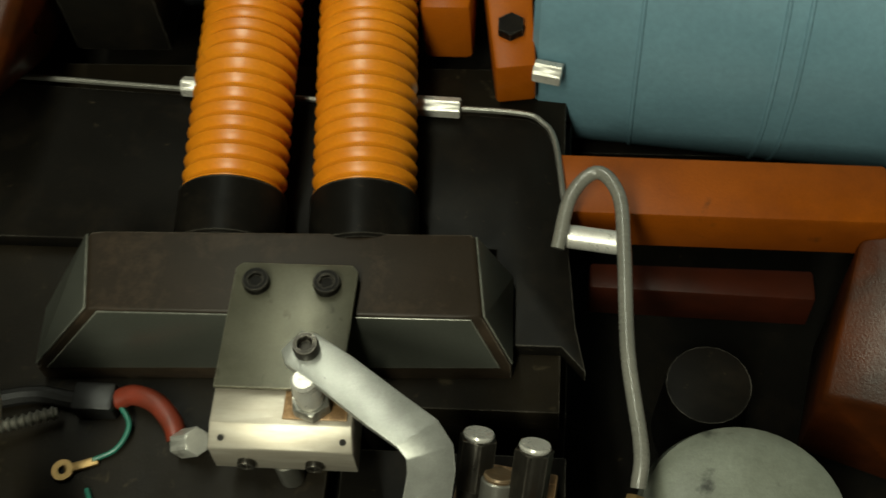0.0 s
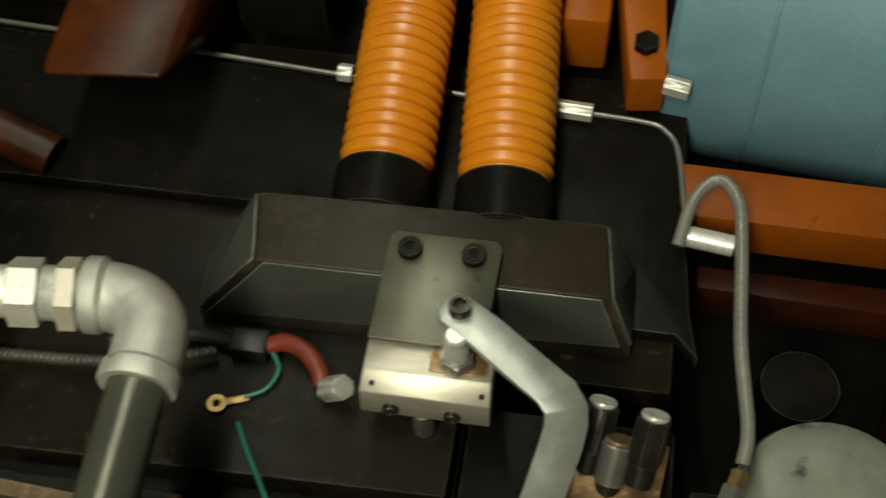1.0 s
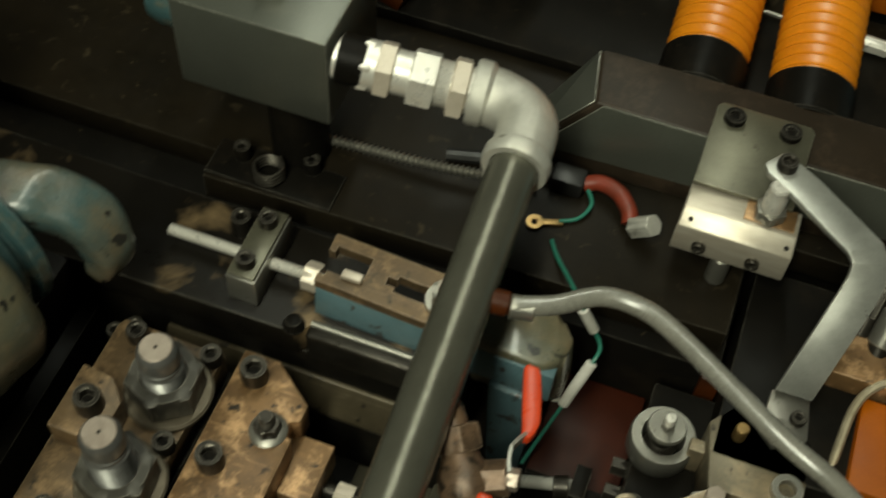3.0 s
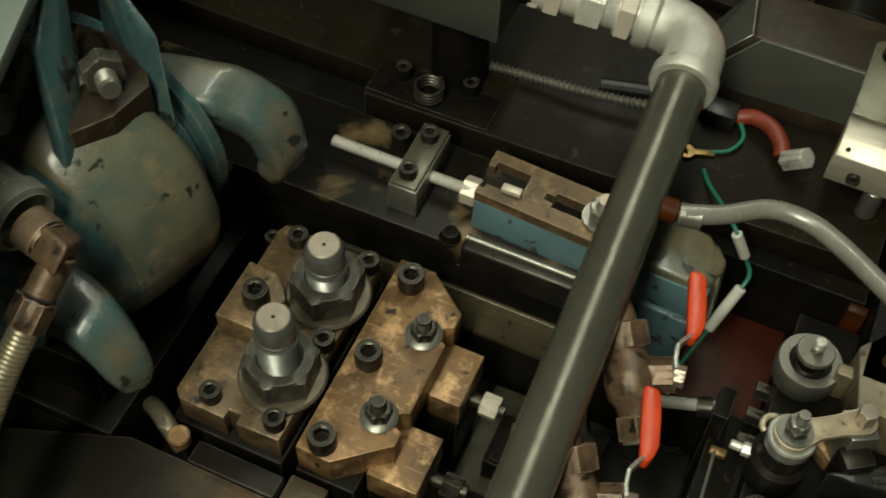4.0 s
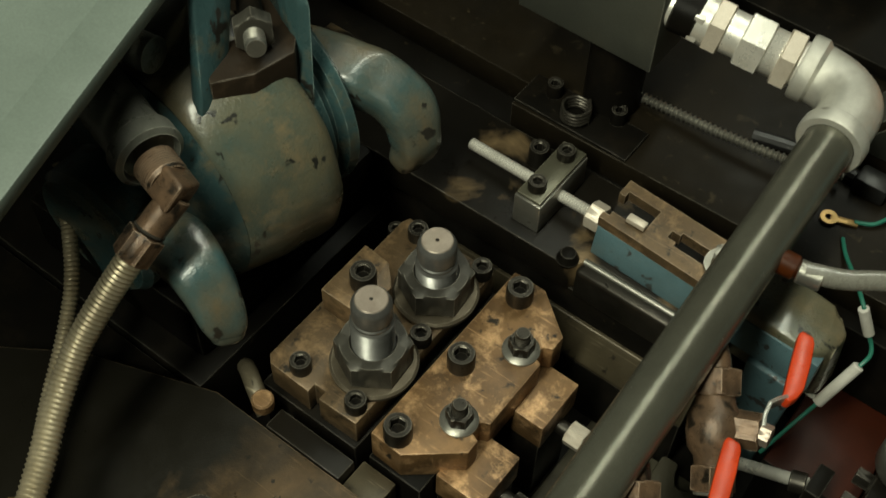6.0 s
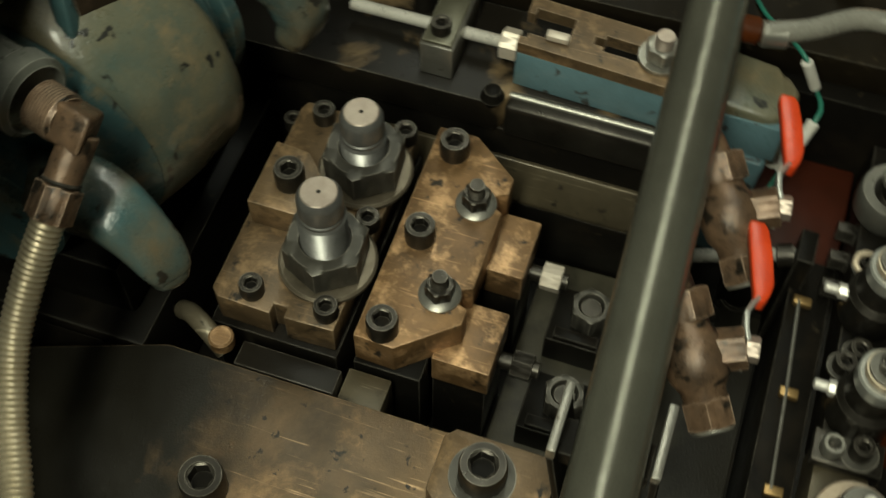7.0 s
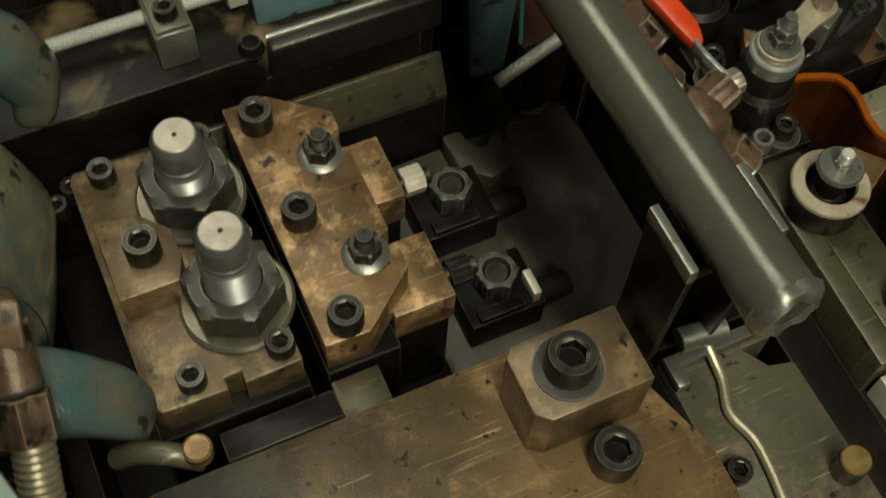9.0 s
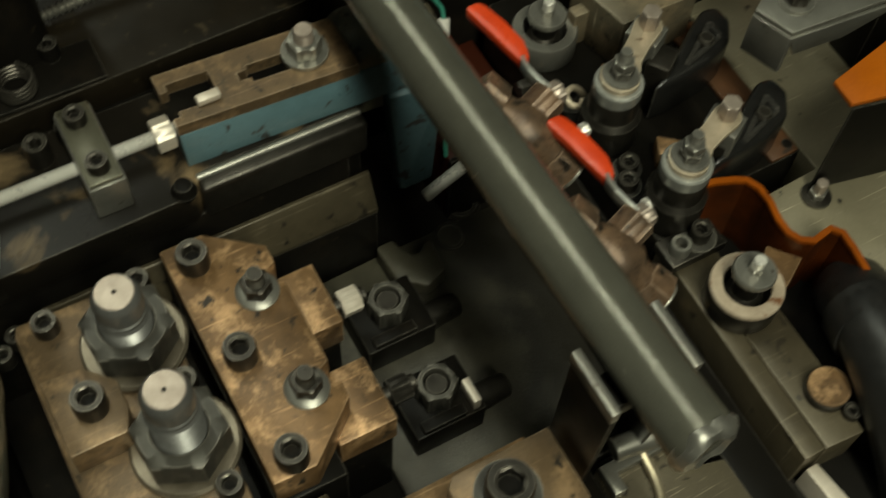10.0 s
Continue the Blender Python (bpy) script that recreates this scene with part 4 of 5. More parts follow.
part("foot", prism([(0.366, 0.183), (0.394, 0.183), (0.398, 0.150), (0.376, 0.138), (0.364, 0.148)], 0.020, 0.027, 0.001), GREYSTEEL, ar)
part("end_screw", socket_head(0.0075, 0.008, 0.008), DARKSTEEL, ar, m=pose(0.326, 0.306, 0.1228))
part("end_stem", rod(0.006, 0.0905, 0.118), DARKSTEEL, ar, m=pose(0.326, 0.306, 0))
for x, y in ((0.374, 0.152), (0.388, 0.164)):
    socket_screw((x, y, 0.027), 0.006, 0.006, where="in the arm's foot")

# stop block with three bolts
hb = thing("bolt_block", "browned steel block with three bright hexagon bolts", "block", (0, 0, 0))
part("block", prism([(0.400, 0.205), (0.462, 0.205), (0.470, 0.27), (0.412, 0.278)], 0.0, 0.040, 0.0015), BROWN, hb)
part("base", block(0.335, 0.475, 0.12, 0.2895, -0.165, 0.0195, 0.002), BLACK, hb)
for x, y, z, a in ((0.424, 0.288, 0.078, 20), (0.437, 0.268, 0.070, 5), (0.457, 0.278, 0.088, -10)):
    m = along((x - 0.006, y - 0.035, z - 0.038), (x, y, z))
    head = part("bolt", hexagon(0.020, 0.008, 0.040) if a != 5 else rod(0.0105, 0.010, 0.038), DARKSTEEL if a != 5 else GREYSTEEL, hb, m=m @ pose(0, 0, 0, 0, 0, a))
    part("end_face", turned([(0, 0), (0.0088, 0), (0.0094, 0.0016), (0.0088, 0.003), (0, 0.003)], 24), BRIGHT if a != 5 else BROWNDARK, head, "bare end face", m=pose(0, 0, 0.040 if a != 5 else 0.038))
    part("bolt_shank", rod(0.009, -0.008, 0.0195), DARKSTEEL, hb, m=m)

# ---- far plates, tubes, orange frame, drum ----
cv = thing("rear_cover", "black oily cover plate with a rounded corner", "cover", (0, 0, 0))
part("cover", prism([(0.425, 0.36), (0.470, 0.36), (0.486, 0.342), (0.479, 0.375), (0.472, 0.45), (0.462, 0.52), (0.455, 0.535), (0.442, 0.543), (-0.25, 0.588), (-0.25, 0.432), (0.425, 0.432)], 0.0165, 0.030, 0.001), BLACK, cv)
part("edge_rod", tube([(0.471, 0.46, 0.034), (0.463, 0.518, 0.034), (0.453, 0.537, 0.034), (0.435, 0.545, 0.034), (0.37, 0.549, 0.034), (0.30, 0.553, 0.034), (0.05, 0.572, 0.034), (-0.15, 0.585, 0.034)], 0.0022, 8), GREYSTEEL, cv, "thin bright rod along the rim")
for x, y, ln in ((0.362, 0.548, 0.032), (0.186, 0.562, 0.012)):
    part("rod_end", hexagon(0.013, 0, ln), BRIGHT, cv, m=along((x, y, 0.037), (x + 0.1, y - 0.006, 0.037)))
ct = thing("capillary_tube", "thin dull grey tube looping over the cover", "tube", (0, 0, 0))
part("tube", tube([(0.466, 0.425, 0.045), (0.474, 0.457, 0.060), (0.491, 0.472, 0.066), (0.505, 0.452, 0.068), (0.508, 0.41, 0.068), (0.510, 0.34, 0.064), (0.518, 0.285, 0.052), (0.5165, 0.262, 0.044)], 0.0048, 12), CLEAR, ct)
part("sensor", rod(0.008, 0, 0.035), BRIGHT, ct, m=along((0.472, 0.438, 0.040), (0.51, 0.433, 0.040)))

of = thing("orange_gantry", "orange-painted steel gantry behind the cover", "gantry", (0, -0.013, 0))
# Beam's shade is in its dimmed paint; post and lower beam are darker still
part("beam", hull([(0.464, 0.477, 0.03), (0.70, 0.474, 0.03), (0.464, 0.526, 0.03), (0.69, 0.522, 0.03), (0.464, 0.477, -0.012), (0.70, 0.474, -0.012), (0.464, 0.526, -0.012), (0.69, 0.522, -0.012)], 0.003), ORANGEDIM, of)
part("side_post", hull([(0.672, 0.4735, 0.010), (0.74, 0.4735, 0.028), (0.652, 0.385, -0.055), (0.75, 0.36, -0.045), (0.672, 0.4735, -0.152), (0.74, 0.4735, -0.152), (0.652, 0.385, -0.152), (0.74, 0.36, -0.165)], 0.004), DARKORANGE, of)
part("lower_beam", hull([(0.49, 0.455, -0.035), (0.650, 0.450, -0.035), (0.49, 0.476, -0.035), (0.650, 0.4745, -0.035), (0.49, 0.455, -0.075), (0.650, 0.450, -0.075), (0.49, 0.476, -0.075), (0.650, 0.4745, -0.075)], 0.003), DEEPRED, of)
ok = thing("orange_lug", "orange-painted lug with a bolt beside the hoses", "lug", (0, 0, 0))
part("lug", hull([(0.419, 0.556, 0.03), (0.448, 0.560, 0.03), (0.398, 0.70, 0.04), (0.438, 0.70, 0.04), (0.419, 0.556, 0.070), (0.448, 0.560, 0.070), (0.398, 0.70, 0.078), (0.438, 0.70, 0.078)], 0.003), ORANGE, ok)
part("bolt", hexagon(0.014, 0, 0.02), BRIGHT, ok, m=along((0.446, 0.562, 0.062), (0.48, 0.556, 0.060)))
part("dark_bolt", hexagon(0.018, 0, 0.008), BLACK, ok, m=pose(0.429, 0.590, 0.0715, 3, 0, 0))
part("link", block(0.362, 0.4, 0.605, 0.74, 0.02, 0.078, 0.006), ORANGE, ok)
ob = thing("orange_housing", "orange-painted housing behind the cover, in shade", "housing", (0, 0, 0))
# The housing's shade is put into its dark orange colour
part("housing", hull([(-0.02, 0.585, 0.03), (0.075, 0.592, 0.03), (-0.02, 0.80, 0.03), (0.10, 0.80, 0.03), (-0.02, 0.470, 0.105), (0.080, 0.478, 0.105), (-0.02, 0.80, 0.13), (0.09, 0.80, 0.13)], 0.008, 3), DARKORANGE, ob)
part("arm", tube([(-0.30, 0.55, 0.06), (-0.20, 0.50, 0.07), (-0.10, 0.47, 0.05), (-0.02, 0.45, 0.03)], 0.018, 16), DARKORANGE, ob, "dark orange arm")
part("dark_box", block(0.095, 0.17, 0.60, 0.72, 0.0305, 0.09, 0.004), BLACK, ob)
part("dark_wing", hull([(-0.40, 0.62, 0.03), (-0.022, 0.61, 0.03), (-0.40, 0.80, 0.03), (-0.022, 0.80, 0.03), (-0.40, 0.62, 0.09), (-0.022, 0.60, 0.09), (-0.40, 0.80, 0.12), (-0.022, 0.80, 0.12)], 0.006), DARKORANGE, ob)
dr = thing("air_drum", "pale blue painted drum behind the machine", "drum", (0, 0, 0))
DM = along((0.462, 0.735, 0.03), (1.4, 0.63, 0.03))
part("shell", turned([(0, 0), (0.160, 0), (0.165, 0.005), (0.165, 0.92), (0, 0.92)], 72), DRUM, dr, m=DM)
for k in (0.075, 0.17, 0.185):
    part("seam", turned([(0.1646, k - 0.002), (0.1664, k - 0.001), (0.1664, k + 0.001), (0.1646, k + 0.002)], 72), DRUM, dr, m=DM)
part("cradle", block(0.47, 1.3, 0.60, 0.68, -0.165, -0.09, 0.004), BLACK, dr)
fc = thing("filter_cap", "oily grey-green domed filter cap with a bright bolt", "cap", (0.586, 0.262, -0.064))
part("dome", turned([(0, -0.1), (0.062, -0.1), (0.066, 0.0), (0.068, 0.045), (0.064, 0.056), (0.054, 0.062), (0.030, 0.066), (0, 0.067)], 48), CAPPAINT, fc)
part("bolt", hexagon(0.022, 0, 0.02), BRIGHT, fc, m=pose(0.050, -0.045, 0.058))
part("rear_knob", turned([(0, 0), (0.03, 0), (0.034, 0.02), (0.03, 0.10), (0, 0.104)], 24), BLACK, fc, m=pose(-0.01, 0.12, -0.1))

# ---- teal rocker casting ----
tc = thing("rocker_casting", "chipped grey-green painted rocker casting with hooked arms", "casting", (0, 0, 0))

BM = pose(-0.243, -0.002, 0.068, -90, 0, -4)
part("barrel_face", lumpy(turned([(0, -0.078), (0.050, -0.077), (0.070, -0.072), (0.084, -0.060), (0.0955, -0.0455)], 72), 0.0025, 34), TEAL, tc, "blue-green chipped side face", m=BM)
part("barrel_rim", lumpy(turned([(0.0955, -0.0452), (0.0975, -0.0435), (0.1005, -0.036), (0.1045, -0.022), (0.1080, -0.006), (0.1105, 0.008), (0.1130, 0.020), (0.1125, 0.029), (0.108, 0.036), (0.100, 0.040), (0.086, 0.041), (0, 0.041)], 72), 0.003, 30), TEALBROWN, tc, "brown-worn grey-green curved rim", m=BM)
part("rear_disc", turned([(0, 0.0), (0.084, 0.0), (0.090, 0.004), (0.090, 0.011), (0.083, 0.014), (0.083, 0.019), (0.092, 0.022), (0.094, 0.030), (0.086, 0.036), (0, 0.036)], 56), TEAL, tc, m=pose(-0.240, 0.040, 0.078, -90, 0, -6))


def horn(points, radii, n=28):
    """A cast arm of changing thickness along a smooth line, with a squarish section and a rounded end."""
    P = [Vector(p) for p in points]
    bm = bmesh.new()
    rings = []
    N = (len(P) - 1) * 8
    u = Vector((0, 1, 0.2))
    for k in range(N + 5):
        s = min(k, N) / 8
        i = min(int(s), len(P) - 2)
        f = s - i
        a, b = P[i], P[i + 1]
        ta = (P[i + 1] - P[max(i - 1, 0)]) * 0.5
        tb = (P[min(i + 2, len(P) - 1)] - P[i]) * 0.5
        f2, f3 = f * f, f * f * f
        p = a * (2 * f3 - 3 * f2 + 1) + ta * (f3 - 2 * f2 + f) + b * (3 * f2 - 2 * f3) + tb * (f3 - f2)
        t = (a * (6 * f2 - 6 * f) + ta * (3 * f2 - 4 * f + 1) + b * (6 * f - 6 * f2) + tb * (3 * f2 - 2 * f)).normalized()
        u = (u - t * u.dot(t)).normalized()
        v = t.cross(u)
        r = radii[i] * (1 - f) + radii[i + 1] * f
        if k > N:
            e = (k - N) / 5
            p = p + t * r * 0.75 * math.sin(e * math.pi / 2)
            r *= math.cos(e * math.pi / 2 * 0.96)
        ring = []
        for q in range(n):
            c, d = math.cos(2 * math.pi * q / n), math.sin(2 * math.pi * q / n)
            c, d = math.copysign(abs(c) ** 0.62, c), math.copysign(abs(d) ** 0.62, d)
            ring.append(bm.verts.new(p + r * 0.92 * (u * c + v * 0.82 * d)))
        rings.append(ring)
    for a, b in zip(rings, rings[1:]):
        for q in range(n):
            bm.faces.new((a[q], a[(q + 1) % n], b[(q + 1) % n], b[q]))
    bm.faces.new(rings[0][::-1])
    bm.faces.new(rings[-1])
    bmesh.ops.recalc_face_normals(bm, faces=bm.faces)
    return lumpy(bm, 0.0022, 45)


part("rear_horn", horn([(-0.225, 0.070, 0.112), (-0.182, 0.084, 0.112), (-0.150, 0.096, 0.104), (-0.127, 0.098, 0.090), (-0.117, 0.093, 0.068), (-0.121, 0.091, 0.050)], [0.027, 0.026, 0.025, 0.023, 0.020, 0.016]), HORN, tc)
part("front_horn", horn([(-0.235, -0.082, 0.066), (-0.195, -0.092, 0.080), (-0.160, -0.098, 0.079), (-0.140, -0.103, 0.066), (-0.129, -0.106, 0.052), (-0.126, -0.108, 0.042)], [0.027, 0.026, 0.024, 0.021, 0.018, 0.014]), HORN, tc, "blue-green hook end worn brown on top")
part("front_boss", turned([(0, 0), (0.05, 0), (0.055, 0.006), (0.055, 0.05), (0, 0.05)], 40), TEAL, tc, m=pose(-0.25, -0.115, 0.055, -90, 0, 0))
part("pocket", prism([(-0.235, 0.003), (-0.196, -0.027), (-0.179, -0.002), (-0.172, 0.031), (-0.194, 0.060), (-0.247, 0.060)], 0.10, 0.1765, 0.002), DISTRIB, tc, "dark oily recess between the ribs")
part("rib", lumpy(hull([(-0.196, -0.052, 0.12), (-0.188, -0.052, 0.12), (-0.222, -0.010, 0.225), (-0.216, -0.012, 0.225), (-0.240, 0.060, 0.27), (-0.246, 0.060, 0.27), (-0.188, -0.030, 0.12), (-0.26, 0.02, 0.12), (-0.26, 0.06, 0.25), (-0.197, -0.034, 0.176)], 0.002), 0.002, 40), TEAL, tc)
part("rib", lumpy(hull([(-0.170, 0.030, 0.12), (-0.160, 0.034, 0.12), (-0.180, 0.046, 0.205), (-0.172, 0.050, 0.205), (-0.21, 0.060, 0.24), (-0.23, 0.068, 0.24), (-0.23, 0.06, 0.12), (-0.21, 0.066, 0.12)], 0.002), 0.002, 40), TEAL, tc)
part("hex_nut", hexagon(0.026, 0, 0.014), NUTSTEEL, tc, m=along((-0.203, 0.024, 0.188), (-0.180, 0.004, 0.194)))
part("hex_stud", threaded(0.0075, 0, 0.030, 0.002), GREYSTEEL, tc, m=along((-0.203, 0.024, 0.188), (-0.180, 0.004, 0.194)))
part("nut_stem", rod(0.009, -0.03, 0.0), BLACK, tc, m=along((-0.203, 0.024, 0.188), (-0.180, 0.004, 0.194)))
part("saddle", block(-0.36, -0.175, -0.10, 0.12, -0.061, 0.0, 0.006), BLACK, tc)

# hydraulic union, elbow, hoses
hy = thing("hydraulic_hose", "ribbed metal hose with a coppery elbow fitting", "hose", (0, 0, 0))
part("union", turned([(0, 0), (0.019, 0), (0.021, 0.003), (0.021, 0.072), (0.0245, 0.075), (0.0245, 0.088), (0.0205, 0.091), (0.0185, 0.086), (0, 0.086)], 36), UNIONGREY, hy, "grey-green steel union sleeve", m=along((-0.276, -0.066, 0.165), (-0.180, -0.092, 0.163)))
part("thread", threaded(0.0150, 0, 0.020, 0.002, 28), COPPERY, hy, m=along((-0.186, -0.091, 0.163), (-0.166, -0.0965, 0.1625)))
elbow = part("elbow", hull([(-0.0115, -0.0115, 0), (0.0115, -0.0115, 0), (-0.0115, 0.0115, 0), (0.0115, 0.0115, 0), (-0.0115, -0.0115, 0.017), (0.0115, -0.0115, 0.017), (-0.0115, 0.0115, 0.024), (0.0115, 0.0115, 0.024)], 0.0028, 3), COPPERY, hy, "worn coppery elbow block", m=along((-0.170, -0.0955, 0.163), (-0.148, -0.1015, 0.162)) @ pose(0, 0, 0, 0, 0, 45))
part("stem", rod(0.0105, 0.0, 0.030, 0.001), COPPERY, hy, m=along((-0.157, -0.0995, 0.161), (-0.1615, -0.126, 0.143)))
part("seal_ring", rod(0.0112, 0.0, 0.0022, 0.0006), BLACK, hy, m=along((-0.1610, -0.1225, 0.1455), (-0.163, -0.141, 0.131)))
part("ferrule", hexagon(0.023, 0, 0.021), COPPERY, hy, m=along((-0.1612, -0.125, 0.1440), (-0.164, -0.1425, 0.131)))
part("hose", tube([(-0.1635, -0.140, 0.132), (-0.170, -0.165, 0.106), (-0.172, -0.195, 0.080), (-0.162, -0.228, 0.060), (-0.145, -0.262, 0.045), (-0.125, -0.30, 0.035)], 0.0098, 18, 14, (0.0036, 0.0011)), BRAID, hy)
hz = thing("thin_conduit", "thin ribbed metal conduit with a brass end", "conduit", (0, 0, 0))
part("conduit", tube([(-0.315, -0.085, 0.06), (-0.285, -0.110, 0.045), (-0.252, -0.140, 0.030), (-0.230, -0.172, 0.015), (-0.205, -0.215, 0.0), (-0.175, -0.255, -0.005), (-0.160, -0.285, -0.005)], 0.0062, 12, 14, (0.0036, 0.0012)), BRAID, hz)
part("brass_end", hexagon(0.020, 0, 0.03), BRASS, hz, m=along((-0.162, -0.275, -0.004), (-0.150, -0.31, -0.008)))
st = thing("steel_joint", "small bright steel joint behind the metal hose", "joint", (0, 0, 0))
part("rod", threaded(0.006, 0, 0.05, 0.0025, 16), GREYSTEEL, st, m=along((-0.262, -0.105, 0.0), (-0.225, -0.075, 0.02)))
part("upper_union", turned([(0, 0), (0.016, 0), (0.016, 0.022), (0.012, 0.024), (0.0135, 0.028), (0.0135, 0.036), (0.011, 0.038), (0.013, 0.042), (0.013, 0.056), (0, 0.058)], 24), UNIONGREY, st, m=along((-0.285, -0.048, 0.190), (-0.225, -0.040, 0.193)))

# guard cover
gc = thing("guard_cover", "grey-green painted sheet-metal guard cover with a folded lip", "cover", (-0.181, -0.128, 0.262), (0, 0, 17))
part("lip", block(-0.030, 0.0, -0.15, 0.32, -0.012, 0.0, 0.0012), GUARD, gc)
part("sheet", hull([(-0.0305, -0.15, -0.004), (-0.0305, 0.32, -0.004), (-0.35, -0.15, 0.03), (-0.35, 0.32, 0.03), (-0.0305, -0.15, -0.007), (-0.0305, 0.32, -0.007), (-0.35, -0.15, 0.027), (-0.35, 0.32, 0.027)]), GUARD, gc)
part("stay", block(-0.33, -0.30, 0.22, 0.25, -0.33, 0.024, 0.002), BLACK, gc)

# ---- valve row with red levers ----
def ball_valve(y):
    """A small ball valve lying aslant, its lever pivoting on a side nut."""
    ob = thing("ball_valve", "oily coppery ball valve with a red dipped lever", "valve", (0.2135, y, 0.115), group="ball valves")
    a, b = Vector((-0.040, 0.015, 0.006)), Vector((-0.006, -0.036, -0.026))
    m = along(a, b)
    L = (b - a).length
    part("body", turned([(0, 0.006), (0.011, 0.006), (0.0125, 0.018), (0.0165, 0.024), (0.018, 0.034), (0.0165, 0.044), (0.0125, 0.050), (0.011, L - 0.006), (0, L - 0.006)], 28), COPPERY, ob, m=m)
    part("inlet_nut", hexagon(0.027, -0.004, 0.013, 0.009), COPPERY, ob, "worn bright coppery nut", m=m)
    part("outlet_nut", hexagon(0.025, L - 0.014, L + 0.002, 0.010), COPPERY, ob, m=m @ pose(0, 0, 0, 0, 0, 20))
    part("outlet_rim", turned([(0.0102, 0), (0.0116, 0), (0.0120, 0.001), (0.0114, 0.002), (0.0102, 0.002)], 28), GREYSTEEL, ob, "bare chipped rim", m=m @ pose(0, 0, L + 0.002))
    part("feed_pipe", tube([a, a + Vector((-0.006, 0.008, 0.004)), a + Vector((-0.016, 0.012, 0.014))], 0.009, 14), COPPERY, ob)
    part("bonnet", hexagon(0.020, 0.0, 0.022), COPPERY, ob, m=along((-0.020, -0.006, -0.006), (0.0, 0.0, 0.0)))
    part("pivot_nut", hexagon(0.0125, 0.0035, 0.011), STUDTOP, ob, "pale plated nut", m=along((-0.004, -0.001, 0.0), (0.02, 0.001, 0.003)))
    lever = part("lever", strap([(0.000, -0.010, -0.003), (0.0005, 0.0, 0.0), (-0.003, 0.008, 0.003), (-0.0045, 0.018, 0.003), (-0.002, 0.027, -0.002), (0.002, 0.036, -0.007)],
                                [(0, 0, 0.006), (0, 0, 0.006), (0, 0, 0.005), (0, 0, 0.0045), (0, 0, 0.0045), (0, 0, 0.0045)], 0.0026), LEVERSTEEL, ob, "thin bent bare lever blade")
    part("grip", strap([(0.001, 0.030, -0.005), (0.002, 0.036, -0.006), (0.001, 0.044, -0.004), (-0.004, 0.060, 0.000), (-0.0085, 0.074, 0.001), (-0.0095, 0.0775, 0.001)],
                       [(0.0030, 0, 0), (0.0044, 0, 0), (0.0062, 0, 0), (0.0064, 0, 0), (0.0058, 0, 0), (0.0040, 0, 0)], 0.0085), RED, lever, "red dipped plastic grip")
    return ob


ball_valve(-0.086)
ball_valve(0.008)

# black manifold strip with clips and a line
ms = thing("grease_line", "thin steel grease line with brass clips on a black strip", "line", (0, 0, 0))
part("strip", block(0.254, 0.284, -0.34, 0.105, -0.165, -0.072, 0.002), BLACK, ms)
part("line", tube([(0.262, 0.066, -0.067), (0.264, 0.03, -0.067), (0.266, -0.007, -0.067), (0.2675, -0.045, -0.067), (0.269, -0.080, -0.067)], 0.0014, 8), GREYSTEEL, ms)
for x, y in ((0.263, 0.067), (0.2665, -0.007), (0.2695, -0.080)):
    part("clip", block(x - 0.005, x + 0.008, y - 0.0035, y + 0.0035, -0.0718, -0.0660, 0.001), BRASS, ms, "small brass clip")

# valve base with rollers and links
rb = thing("roller_bed", "oil-browned steel base of the roller row", "base", (0, 0, 0))
part("upper_plate", prism([(0.287, -0.045), (0.322, -0.047), (0.328, -0.030), (0.42, -0.030), (0.42, 0.19), (0.287, 0.19)], -0.12, -0.030, 0.0015), BLACK, rb)
part("front_plate", prism([(0.284, -0.219), (0.2995, -0.219), (0.3005, -0.128), (0.334, -0.122), (0.338, -0.100), (0.322, -0.076), (0.318, -0.049), (0.287, -0.0465)], -0.12, -0.034, 0.0015), BEDPLATE, rb)
part("tail_plate", prism([(0.3015, -0.219), (0.330, -0.221), (0.334, -0.175), (0.334, -0.1225), (0.3015, -0.1285)], -0.12, -0.036, 0.0015), BEDPLATE, rb)


def roller(x, y, z, ring_r, disc_r, h, pale):
    ob = thing("roller_post", "steel roller post with a ring and a screwed disc", "roller", (x, y, z), group="roller posts")
    part("ring", turned([(ring_r * 0.62, 0.0), (ring_r * 0.95, 0.0), (ring_r, 0.002), (ring_r, 0.020), (ring_r * 0.94, 0.023), (ring_r * 0.66, 0.023), (ring_r * 0.62, 0.020), (ring_r * 0.62, 0.0)], 40), DARKSTEEL if pale else GREYSTEEL, ob)
    if pale:
        part("ring_face", turned([(ring_r * 0.63, 0.0232), (ring_r * 0.97, 0.0232), (ring_r * 0.985, 0.0215), (ring_r * 1.005, 0.0215), (ring_r * 1.0, 0.0240), (ring_r * 0.96, 0.0252), (ring_r * 0.67, 0.0252), (ring_r * 0.63, 0.0232)], 40), RINGFACE, ob, "worn pale ring face with rust")
    part("post", turned([(0, 0), (ring_r * 0.52, 0), (ring_r * 0.52, 0.014), (disc_r * 0.62, 0.018), (disc_r * 0.62, h), (0, h)], 28), DARKSTEEL, ob)
    part("disc", turned([(0, h), (disc_r * 0.96, h), (disc_r, h + 0.001), (disc_r, h + 0.003), (disc_r * 0.93, h + 0.0045), (0, h + 0.0045)], 32), GREYSTEEL, ob)
    part("screw", hexagon(0.009, h + 0.0045, h + 0.009), GREYSTEEL, ob)
    part("screw_tip", rod(0.0042, h + 0.009, h + 0.018), BRIGHT, ob)
    return ob


roller(0.311, -0.108, -0.034, 0.025, 0.0145, 0.040, True)
